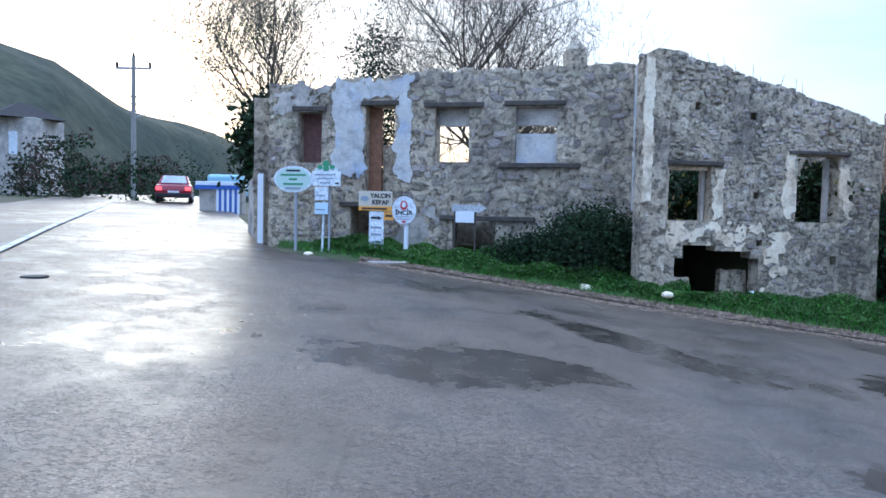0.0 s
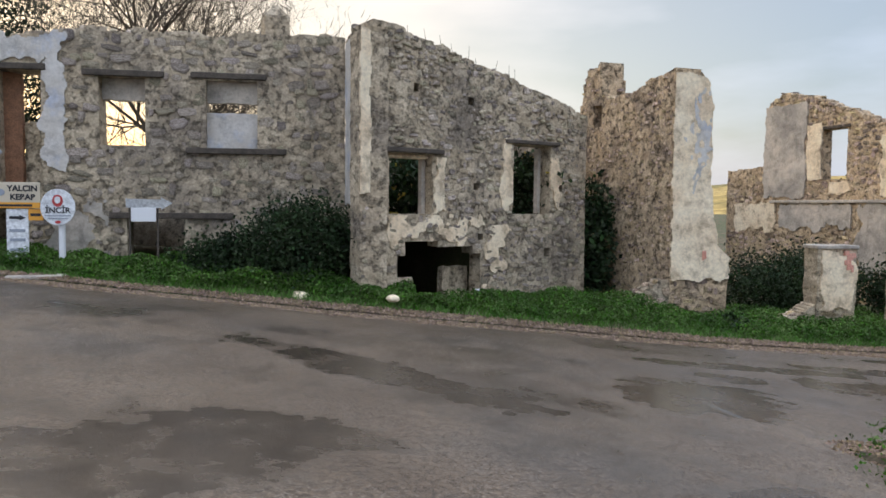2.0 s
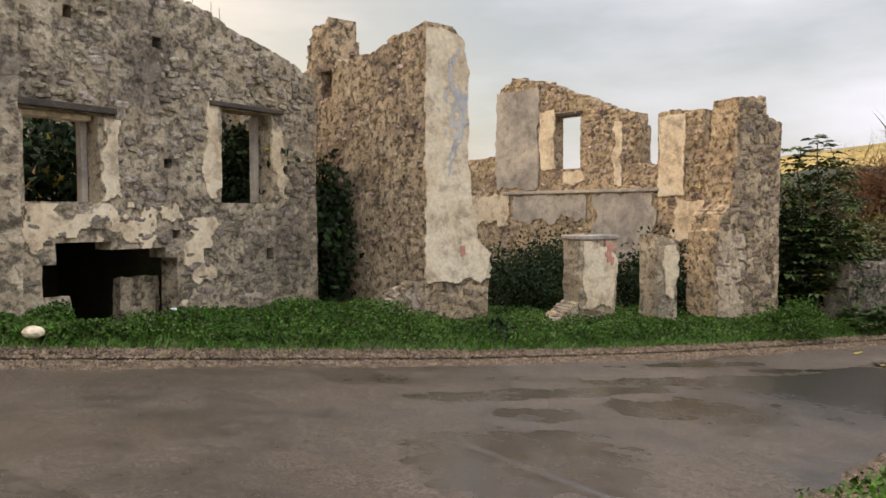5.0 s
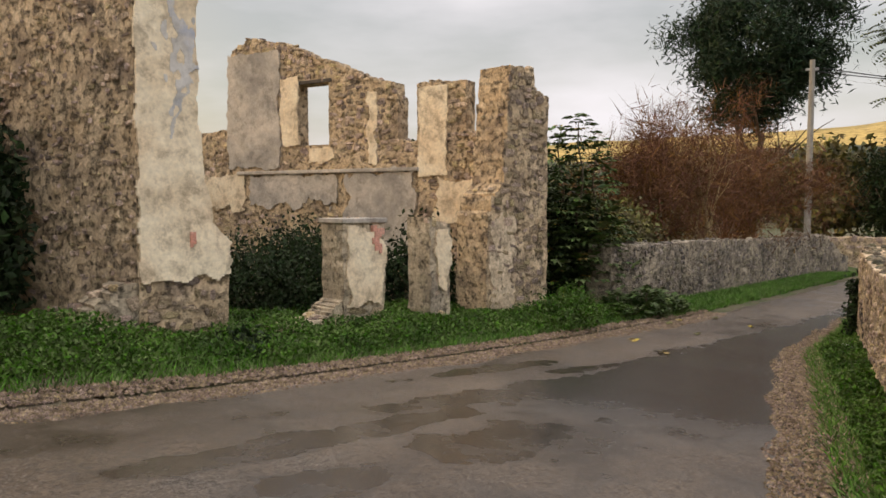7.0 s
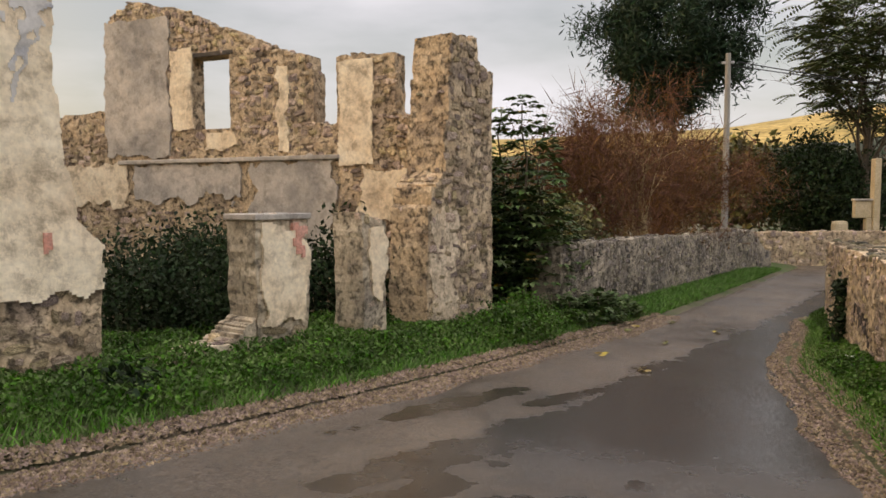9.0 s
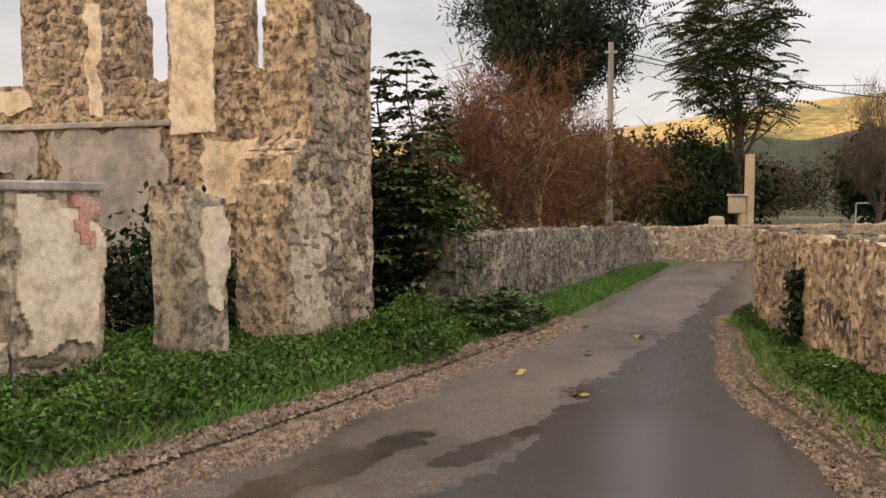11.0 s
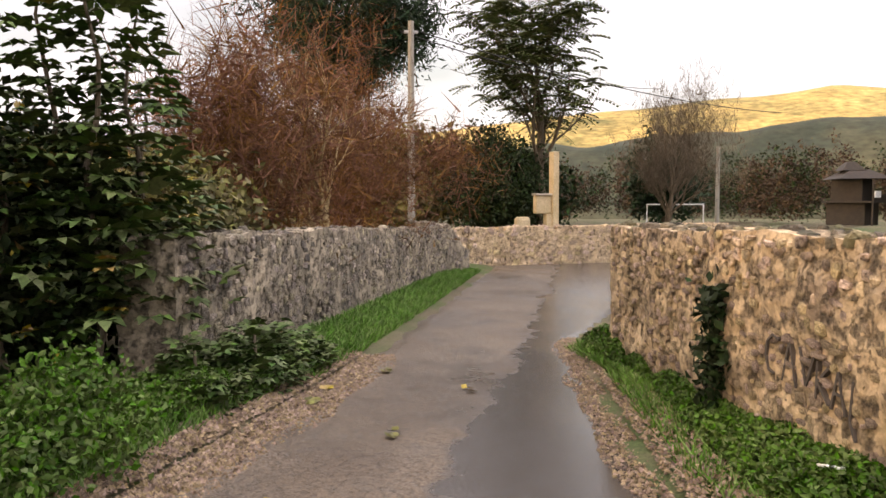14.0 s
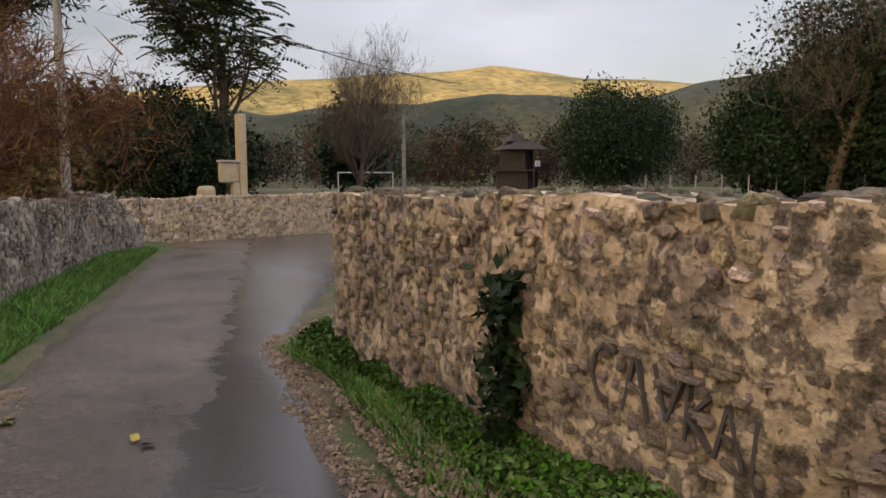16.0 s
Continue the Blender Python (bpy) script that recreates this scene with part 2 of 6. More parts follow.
M_PINK = material("pink_paint", (0.58, 0.26, 0.18), (0.66, 0.36, 0.27), 6.0, 0.9, 0.2, 40.0)
M_BRICK = material("brick", (0.17, 0.085, 0.06), (0.24, 0.12, 0.085), 9.0, 0.9, 0.5, 50.0, piece=0.25)
M_ASPHALT = asphalt_material()
M_EARTH = material("earth", (0.10, 0.085, 0.055), (0.16, 0.13, 0.085), 1.5, 0.95, 0.6, 35.0, (0.06, 0.09, 0.03), 0.5)
M_GRAVEL = material("gravel", (0.15, 0.105, 0.066), (0.30, 0.225, 0.145), 12.0, 0.95, 0.9, 60.0, island=0.45)
M_GRASS = material("grass", (0.075, 0.17, 0.025), (0.13, 0.25, 0.045), 3.0, 0.7, 0.0, 40.0, island=0.35)
M_WEED = material("weed_leaves", (0.042, 0.098, 0.012), (0.088, 0.17, 0.026), 1.5, 0.65, 0.0, 40.0, island=0.45)
M_DARKLEAF = material("dark_leaves", (0.014, 0.027, 0.010), (0.032, 0.054, 0.018), 2.0, 0.7, 0.0, 40.0, island=0.4)
M_FIGLEAF = material("fig_leaves", (0.06, 0.105, 0.032), (0.12, 0.165, 0.05), 2.0, 0.6, 0.0, 40.0, island=0.45)
M_YELLOWLEAF = material("yellow_leaves", (0.30, 0.20, 0.03), (0.38, 0.28, 0.06), 2.0, 0.6, 0.0, 40.0, island=0.3)
M_OLIVELEAF = material("olive_leaves", (0.11, 0.11, 0.04), (0.19, 0.17, 0.06), 2.0, 0.6, 0.0, 40.0, island=0.4)
M_PINE = material("pine_needles", (0.016, 0.034, 0.018), (0.034, 0.06, 0.028), 2.0, 0.7, 0.0, 40.0, island=0.35)
M_ASHLEAF = material("ash_leaves", (0.085, 0.125, 0.05), (0.15, 0.17, 0.065), 1.0, 0.6, 0.0, 40.0, island=0.4)
M_FARTWIG = material("far_twigs", (0.05, 0.036, 0.024), (0.09, 0.064, 0.042), 0.4, 0.9, 0.0, 40.0, island=0.4)
M_BARK = material("bark", (0.10, 0.08, 0.055), (0.17, 0.13, 0.09), 8.0, 0.95, 0.6, 40.0, stretch=(1, 1, 0.3))
M_REDTWIG = material("russet_twigs", (0.12, 0.058, 0.025), (0.20, 0.10, 0.043), 3.0, 0.9, 0.2, 40.0, island=0.35)
M_PALEBARK = material("pale_bark", (0.36, 0.26, 0.12), (0.46, 0.36, 0.20), 8.0, 0.95, 0.5, 40.0, stretch=(1, 1, 0.3))
M_WOOD = material("old_wood", (0.055, 0.045, 0.035), (0.11, 0.09, 0.07), 6.0, 0.9, 0.4, 50.0, stretch=(1, 1, 0.2))
M_POLEWOOD = material("grey_pole", (0.24, 0.225, 0.195), (0.33, 0.31, 0.27), 5.0, 0.85, 0.3, 50.0, stretch=(1, 1, 0.1))
M_WHITE = plain("white_paint", (0.78, 0.79, 0.8), 0.5)
M_SIGNWHITE = material("sign_white", (0.70, 0.72, 0.74), (0.80, 0.82, 0.83), 2.0, 0.45, 0.0, 20.0)
M_INK = plain("black_ink", (0.02, 0.02, 0.025), 0.6)
M_GREYINK = plain("grey_ink", (0.30, 0.33, 0.38), 0.6)
M_GREENINK = plain("green_ink", (0.10, 0.30, 0.14), 0.6)
M_BEIGE = plain("beige_board", (0.60, 0.53, 0.40), 0.5)
M_ORANGE = plain("orange_board", (0.75, 0.36, 0.04), 0.5)
M_REDPAINT = plain("red_paint", (0.45, 0.05, 0.05), 0.4)
M_METAL = plain("grey_metal", (0.35, 0.35, 0.36), 0.5)
M_LINE = material("road_paint", (0.55, 0.54, 0.52), (0.68, 0.67, 0.64), 3.0, 0.7, 0.2, 60.0, (0.2, 0.19, 0.18), 2.0)
# the low sun's gold is mixed into this hill's base colour
M_HILLSUNGOLD = material("sun_gold_hill", (0.38, 0.27, 0.085), (0.48, 0.35, 0.13), 0.02, 0.95, 0.0, 0.2, (0.15, 0.14, 0.05), 0.012, spread=0.4, grain_depth=1.5)
M_HILLDARK = material("wooded_hill", (0.055, 0.058, 0.038), (0.10, 0.095, 0.055), 0.05, 0.95, 0.0, 0.5, (0.03, 0.04, 0.028), 0.02)
M_LANEMORTAR = material("grey_lane_mortar", (0.26, 0.215, 0.155), (0.44, 0.365, 0.265), 4.0, 0.95, 1.0, 30.0, (0.10, 0.085, 0.068), 1.2, pit_shade=0.7, pit_scale=10.0, cover=0.47)
M_LANESTONE = material("lane_stone", (0.22, 0.185, 0.14), (0.46, 0.385, 0.28), 5.0, 0.92, 0.8, 40.0, (0.085, 0.075, 0.062), 1.3, piece=0.4, pit_shade=0.5, pit_scale=13.0)
M_LANESTONES = material("lane_stones", (0.22, 0.185, 0.14), (0.46, 0.385, 0.28), 5.0, 0.92, 0.8, 40.0, (0.085, 0.075, 0.062), 1.3, island=0.4, pit_shade=0.5, pit_scale=13.0)
M_MOSSSTONES = material("mossy_stones", (0.12, 0.10, 0.055), (0.25, 0.20, 0.125), 5.0, 0.95, 0.8, 40.0, (0.05, 0.055, 0.025), 1.5, island=0.4, pit_shade=0.5, pit_scale=13.0)
M_CARRED = plain("red_car_paint", (0.2, 0.012, 0.02), 0.3)
M_GLASSDARK = plain("dark_glass", (0.03, 0.035, 0.04), 0.1)
M_TYRE = plain("tyre_rubber", (0.02, 0.02, 0.02), 0.8)
M_LAMPRED = plain("tail_lamp", (0.9, 0.05, 0.04), 0.3, 2.0)
M_BLUESTRIPE = plain("blue_stripe", (0.06, 0.12, 0.42), 0.6)
M_HOUSEDARK = material("dark_house_timber", (0.022, 0.018, 0.016), (0.042, 0.034, 0.028), 4.0, 0.9, 0.2, 30.0)
M_YELLOW = material("yellow_render", (0.46, 0.37, 0.22), (0.56, 0.46, 0.30), 2.0, 0.9, 0.2, 30.0)
M_SPRAY = plain("spray_paint", (0.09, 0.075, 0.065), 0.8)


for m in (M_EARTH, M_HILLDARK, M_HILLSUNGOLD, M_WEED, M_GRASS, M_DARKLEAF, M_FIGLEAF, M_OLIVELEAF, M_PINE, M_FARTWIG, M_REDTWIG, M_ASHLEAF, M_GRAVEL):
    m.node_tree.nodes["Principled BSDF"].inputs["Specular IOR Level"].default_value = 0.15      # rough, self-shading surfaces


# ---- mesh helpers ----
def mesh_ob(name, verts, faces, mat, parent=None, label="", smooth=False):
    me = bpy.data.meshes.new(name)
    me.from_pydata([tuple(v) for v in verts], [], [tuple(f) for f in faces])
    me.materials.append(mat)
    if smooth:
        me.polygons.foreach_set("use_smooth", [True] * len(me.polygons))
    me.update()
    ob = new(name, me)
    if parent:
        ob.parent = parent
    if label:
        ob["label"] = label
    return ob


def thing(name, at=(0, 0, 0), label="", category="", group="", kind=""):
    ob = new(name)
    ob.location = at
    return tagged(ob, label, category, group, kind)


def part(name, bm, mat, parent=None, label="", m=None, smooth=False):
    me = bpy.data.meshes.new(name)
    bm.to_mesh(me)
    bm.free()
    me.materials.append(mat)
    if smooth:
        me.polygons.foreach_set("use_smooth", [True] * len(me.polygons))
    ob = new(name, me)
    if parent:
        ob.parent = parent
    if m is not None:
        ob.matrix_local = m
    if label:
        ob["label"] = label
    return ob


def box_bm(x0, x1, y0, y1, z0, z1, bevel=0.0):
    bm = bmesh.new()
    bmesh.ops.create_cube(bm, size=1.0, matrix=Matrix.Translation(((x0 + x1) / 2, (y0 + y1) / 2, (z0 + z1) / 2)) @ Matrix.Diagonal((x1 - x0, y1 - y0, z1 - z0, 1)))
    if bevel:
        bmesh.ops.bevel(bm, geom=bm.edges[:], offset=bevel, segments=2, affect="EDGES", profile=0.5)
    return bm


def tube_bm(p, q, r0, r1, sides=10):
    bm = bmesh.new()
    p, q = Vector(p), Vector(q)
    bmesh.ops.create_cone(bm, cap_ends=True, segments=sides, radius1=r0, radius2=r1, depth=(q - p).length,
                          matrix=Matrix.Translation((p + q) / 2) @ (q - p).to_track_quat("Z", "Y").to_matrix().to_4x4())
    return bm


# ---- lie of the land ----
def road_z(x, y):
    """The lane falls to the east and a little towards the camera's start."""
    if x > 6:
        b = -0.92 + 0.60 * math.exp(-(x - 6) / 6)
    elif x > 0:
        b = 0.28 - 0.1 * x
    else:
        b = 0.28 + 0.6 * (1 - math.exp(x / 6))
    return b + 0.022 * (max(-30, min(y, 60)) if x < 2 else max(-10, min(y, 14)))


KERB = [(-3.2, 14.3), (-0.2, 12.8), (2.8, 11.65), (6.7, 10.6), (9.5, 9.7), (12.4, 8.68), (15.7, 7.48), (26.2, 4.17), (34, 1.6)]


def kerb_y(x):
    """The verge's edge along the ruins, on to the bend."""
    return 14.3 - 3.0 * (x + 3.2) if x < -3.2 else lerp(x, KERB)


def right_y(x):
    """The south edge of the lane."""
    if x < -11:
        return 12 + (-11 - x) * 2.67
    if x < 3.0:
        return -30.0
    if x < 5.0:
        return -30.0 + (x - 3.0) / 2.0 * 35.6 if x < 4.9 else 5.6
    if x < 13:
        return 5.72
    if x < 17.5:
        return 5.72 - (x - 13) * 0.22
    return 4.73 - (x - 17.5) * 0.58


def lerp(x, table):
    return float(np.interp(x, [t[0] for t in table], [t[1] for t in table]))


def n1(x, y=0.0, z=0.0):
    return noise.noise((x, y, z))


def land_z(x, y):
    """Bare ground: under the road a little lower than it, on the verges a bank."""
    z = road_z(max(min(x, 60), -60), min(y, 60)) - 0.10
    d = y - kerb_y(x) if -3.5 < x < 32 else -1.0
    if -3.5 < x < 32:
        z += 0.072 * max(0.0, min((d + 0.6) / 0.3, 1.0))
    if d > 0:
        z += 0.028 + lerp(x, [(-3, 0.12), (3, 0.28), (7, 0.3), (9, 0.18), (16, 0.14)]) * min(d / 0.9, 1.0)
    if 3.4 < x < 7.3 and y > 12.25 and y < 17.5 or 4.0 < x < 5.0 and y > 11.8 and y < 13:
        z -= 0.42
    if x > 5.0 and y > -40:
        z += 0.072 * max(0.0, min((right_y(x) + 0.6 - y) / 0.3, 1.0)) if d < -1.0 else 0.0
    if x > 5.0 and y < right_y(x) and y > -40:
        z += 0.045 + 0.25 * min((right_y(x) - y) / 0.9, 1.0) * min((x - 5) / 3, 1)
    return z


def build_ground():
    xs = sorted(set([-900, -500, -300, -180, -110, -80, 80, 110, 180, 300, 500, 900] + [round(-60 + i * 2.0, 2) for i in range(60)] + [round(-5 + i * 0.3, 2) for i in range(125)]))
    ys = sorted(set([-900, -500, -300, -180, -110, -80, 80, 110, 180, 300, 500, 900] + [round(-60 + i * 2.0, 2) for i in range(60)] + [round(2 + i * 0.25, 2) for i in range(66)]))
    v = [(x, y, land_z(x, y) + 0.014 * n1(x * 1.3, y * 1.3)) for y in ys for x in xs]
    w = len(xs)
    f = [(j * w + i, j * w + i + 1, (j + 1) * w + i + 1, (j + 1) * w + i) for j in range(len(ys) - 1) for i in range(w - 1)]
    tagged(mesh_ob("ground", v, f, M_EARTH, smooth=True), "dark earth with scattered grass beside the lane", "ground", kind="structure")


def build_road():
    xs = [-40 + i * 1.0 for i in range(28)] + [-12 + i * 0.5 for i in range(30)] + [3 + i * 0.15 for i in range(200)]
    n = 46
    v, f = [], []
    for x in xs:
        a = right_y(x) + 0.12 * n1(x * 1.7, 3.0) + 0.05 * n1(x * 6, 8.0)
        b = kerb_y(x) - 0.05 + 0.12 * n1(x * 1.5, 9.0) + 0.06 * n1(x * 6, 1.0)
        if x > 29:
            b += (x - 29) * 0.4
        for j in range(n + 1):
            s = j / n
            y = a + (b - a) * (1 - (1 - s) ** 1.6)
            edge = 0.035 * max(0.0, 1 - min(y - a, b - y) / 0.2)
            v.append((x, y, road_z(x, y) - edge + 0.012 * n1(x * 0.9, y * 0.9, 4)))
    for i in range(len(xs) - 1):
        for j in range(n):
            k = i * (n + 1) + j
            f.append((k, k + n + 1, k + n + 2, k + 1))
    tagged(mesh_ob("road", v, f, M_ASPHALT, smooth=True), "worn grey asphalt lane with damp dark patches", "road", kind="structure")


build_ground()
build_road()


# ---- ruined walls ----
class Face:
    """The front face of a wall: u along it from a to b, n out of it towards the lane."""

    def __init__(self, a, b, flip=False):
        self.a, self.b = Vector((*a, 0)), Vector((*b, 0))
        self.d = (self.b - self.a).normalized()
        self.n = Vector((self.d.y, -self.d.x, 0)) * (-1 if flip else 1)
        self.length = (self.b - self.a).length

    def p(self, u, z, out=0.0):
        q = self.a + self.d * u + self.n * out
        return (q.x, q.y, z)

    def matrix(self, u, z, out=0.0):
        x, y, zc = self.d, self.n, Vector((0, 0, 1))
        m = Matrix((x, zc, y)).transposed().to_4x4()
        m.translation = self.p(u, z, out)
        return m


def slab(face, u0, u1, z0, z1, inside, thick, out, cell, rough, cuts_u=(), cuts_z=(), crest=None, warp=None):
    """A rough slab on a face: cells where inside(u, z), its front and back knobbly, its rim closed. Returns vertices and faces."""
    def lines(a, b, cuts):
        k = max(1, int(round((b - a) / cell)))
        ls = [a + (b - a) * i / k for i in range(k + 1)]
        for c in cuts:
            if a < c < b:
                ls = [x for x in ls if abs(x - c) > cell * 0.45] + [c]
        return sorted(ls)
    us, zs = lines(u0, u1, cuts_u), lines(z0, z1, cuts_z)
    nu, nz = len(us), len(zs)
    keep = np.zeros((nu - 1, nz - 1), bool)
    for i in range(nu - 1):
        for j in range(nz - 1):
            keep[i, j] = inside((us[i] + us[i + 1]) / 2, (zs[j] + zs[j + 1]) / 2)
    v, f, idx = [], [], {}

    def vid(i, j, s):
        if (i, j, s) not in idx:
            u, z = us[i], zs[j]
            x, y, _ = face.p(u, z)
            k = rough * (n1(x * 2.2, y * 2.2, z * 2.2 + s * 9) * 0.9 + 0.6 * n1(x * 8, y * 8, z * 8))
            ju = 0.28 * cell * n1(u * 9 + 50, z * 9, s) if not any(abs(u - c) < 1e-6 for c in cuts_u) else 0
            jz = 0.28 * cell * n1(u * 9, z * 9 + 50, s) if not any(abs(z - c) < 1e-6 for c in cuts_z) else 0
            if crest and j > 0:
                below = any(0 <= a < nu - 1 and keep[a, j - 1] for a in (i - 1, i))
                above = j < nz - 1 and any(0 <= a < nu - 1 and keep[a, j] for a in (i - 1, i))
                c = crest(u)
                if below and not above and abs(c - z) < cell * 1.2:
                    z, jz = c, 0.0
            v.append(face.p(warp(u + ju, z + jz) if warp else u + ju, z + jz, out + k if s == 0 else out - thick + k))
            idx[(i, j, s)] = len(v) - 1
        return idx[(i, j, s)]

    right = face.d.cross(Vector((0, 0, 1))).dot(face.n) > 0

    def quad(*q):
        f.append(q if right else q[::-1])
    for i in range(nu - 1):
        for j in range(nz - 1):
            if not keep[i, j]:
                continue
            quad(vid(i, j, 0), vid(i + 1, j, 0), vid(i + 1, j + 1, 0), vid(i, j + 1, 0))
            quad(vid(i, j, 1), vid(i, j + 1, 1), vid(i + 1, j + 1, 1), vid(i + 1, j, 1))
            if i == 0 or not keep[i - 1, j]:
                quad(vid(i, j, 1), vid(i, j, 0), vid(i, j + 1, 0), vid(i, j + 1, 1))
            if i == nu - 2 or not keep[i + 1, j]:
                quad(vid(i + 1, j, 0), vid(i + 1, j, 1), vid(i + 1, j + 1, 1), vid(i + 1, j + 1, 0))
            if j == 0 or not keep[i, j - 1]:
                quad(vid(i, j, 1), vid(i + 1, j, 1), vid(i + 1, j, 0), vid(i, j, 0))
            if j == nz - 2 or not keep[i, j + 1]:
                quad(vid(i, j + 1, 0), vid(i + 1, j + 1, 0), vid(i + 1, j + 1, 1), vid(i, j + 1, 1))
    return v, f


def in_boxes(u, z, boxes, pad=0.0):
    return any(a - pad < u < b + pad and c - pad < z < d + pad for a, b, c, d in boxes)


CRESTS = []
LATER = []      # faces that get their stones at the end of the file


def ruin_wall(name, face, top, base, thick, openings=(), cell=0.09, rough=0.035, mat=None, label="", stones=True, both=False, dens=0.7, size=(0.10, 0.24), ragged=0.10, bare=None, smats=None, near=(0, 99), umin=0.0, umax=None, warp=None):
    """A rubble wall with a broken top line; top: table of (u, z)."""
    umax = face.length if umax is None else umax

    def crest(u):
        x, y, _ = face.p(u, 0)
        return lerp(u, top) + ragged * (n1(x * 2.5, y * 2.5, 7) + 0.5 * n1(x * 7, y * 7, 2))

    def inside(u, z):
        if z > crest(u):
            return False
        return not in_boxes(u, z, openings)
    zt = max(t[1] for t in top) + ragged * 1.2
    cu = [c for o in openings for c in o[:2]]
    cz = [c for o in openings for c in o[2:]]
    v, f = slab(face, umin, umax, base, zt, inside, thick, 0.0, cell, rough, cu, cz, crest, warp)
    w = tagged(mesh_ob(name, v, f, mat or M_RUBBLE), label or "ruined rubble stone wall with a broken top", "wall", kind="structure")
    if stones:
        LATER.append((w, face, inside, openings, umin, umax, base, zt, dens, size, bare, smats or (M_STONE, M_STONES), near, 0.0))
        CRESTS.append((w, face, inside, umin, umax, zt, thick, smats or (M_STONE, M_STONES)))
        if both:
            LATER.append((w, face, inside, openings, umin, umax, base, zt, dens, size, None, smats or (M_STONE, M_STONES), (0, 0), -thick))
    return w


def coat(parent, face, u0, u1, z0, z1, mat, label, edge=0.12, out=0.03, cell=0.018, name="plaster", openings=(), seed=0.0, thick=0.035, top=None, warp=None):
    """A flaking coat of plaster on a wall."""
    def inside(u, z):
        r = edge * (n1(u * 2.6 + seed, z * 2.6, seed) + 0.5 * n1(u * 8 + seed, z * 8, seed + 3))
        if top and z > lerp(u, top) - 0.03:
            return False
        return u0 + edge * 0.5 + r < u < u1 - edge * 0.5 + r and z0 + edge * 0.6 + r * 1.5 < z < z1 + r and not in_boxes(u, z, openings)
    v, f = slab(face, u0 - edge, u1 + edge, z0 - edge, z1 + edge, inside, thick, out, cell, 0.012, warp=warp)
    return mesh_ob(name, v, f, mat, parent, label) if f else None


def lintel(parent, face, u0, u1, z, h=0.09, out=0.06, name="lintel"):
    bm = box_bm(u0, u1, z, z + h, -0.35, out, 0.012)
    for q in bm.verts:
        q.co.y += 0.02 * n1(q.co.x * 2, z)
    return part(name, bm, M_WOOD, parent, "weathered dark timber lintel", face.matrix(0, 0))


# facade along the main road
F = Face((-3.5, 14.95), (3.38, 13.57))
fo = [(0.62, 1.10, 2.50, 3.50), (2.0, 2.58, 1.98, 3.62), (3.37, 4.02, 2.56, 3.58), (4.9, 5.66, 2.52, 3.58), (1.72, 2.22, 0.2, 1.68), (3.74, 4.56, 0.2, 1.47)]
wall_facade = ruin_wall("wall_facade", F, [(0, 4.0), (1.3, 4.02), (1.45, 4.12), (2.7, 4.14), (2.85, 4.25), (5, 4.28), (7, 4.36)], 0.0, 0.5, fo, 0.08,
                        label="two-storey rubble facade of a roofless ruin with plaster remnants", bare=[(1.2, 2.95, 2.1, 4.3)], near=(2.5, 7))
coat(wall_facade, F, 1.28, 2.02, 2.2, 4.1, M_BLUE, "flaking pale blue plaster", seed=2.0)
coat(wall_facade, F, 2.56, 2.95, 2.05, 4.15, M_BLUE, "flaking pale blue plaster", seed=5.0)
coat(wall_facade, F, 1.9, 2.7, 3.7, 4.1, M_BLUE, "flaking pale plaster", seed=7.0)
coat(wall_facade, F, 0.0, 1.3, 3.3, 3.95, M_GREYPLASTER, "thin grey plaster remnant", 0.35, 0.02, seed=9.0, openings=fo)
coat(wall_facade, F, 3.0, 3.6, 1.1, 1.7, M_GREYPLASTER, "thin grey plaster remnant", 0.3, 0.02, seed=19.0, openings=fo)
coat(wall_facade, F, 2.5, 3.3, 0.7, 1.6, M_GREYPLASTER, "thin grey plaster remnant", 0.3, 0.02, seed=29.0, openings=fo)
for u0, u1, z in ((0.5, 1.2, 3.52), (1.92, 2.66, 3.62), (3.15, 4.3, 3.58), (4.68, 5.8, 3.6), (1.5, 2.3, 1.68), (3.5, 5.3, 1.47), (4.6, 6.1, 2.46)):
    lintel(wall_facade, F, u0, u1, z)


def infill(face, u0, u1, z0, z1, depth, mat, label, name="infill", parent=None):
    v, f = slab(face, u0, u1, z0, z1, lambda u, z: True, 0.12, -depth, 0.1, 0.015)
    return mesh_ob(name, v, f, mat, parent, label)


# blocking carried to full height so that this window looks dark
infill(F, 0.60, 1.10, 2.5, 3.5, 0.3, M_BRICK, "dark red brick blocking, full height to darken a window", parent=wall_facade)
infill(F, 2.0, 2.25, 1.98, 3.6, 0.25, M_BRICK, "red brick blocking of a tall doorway", parent=wall_facade)
infill(F, 2.25, 2.58, 1.98, 2.9, 0.35, M_RUBBLE, "dark stone blocking of a doorway", parent=wall_facade)
infill(F, 3.37, 4.02, 3.25, 3.58, 0.2, M_GREYPLASTER, "grey boards at the window head", parent=wall_facade)
infill(F, 4.9, 5.66, 2.52, 3.1, 0.12, M_BLUE, "blue-washed blocking of a window", parent=wall_facade)
infill(F, 4.9, 5.66, 3.25, 3.58, 0.12, M_GREYPLASTER, "grey blocking of a window", parent=wall_facade)

# gable of the same house
G = Face((3.2, 12.18), (7.56, 13.01))
go = [(0.47, 1.24, 1.55, 2.46), (2.80, 3.60, 1.57, 2.70), (0.62, 2.15, 0.1, 0.95), (0.75, 1.35, 0.9, 1.16), (1.35, 2.02, 0.9, 1.07)]
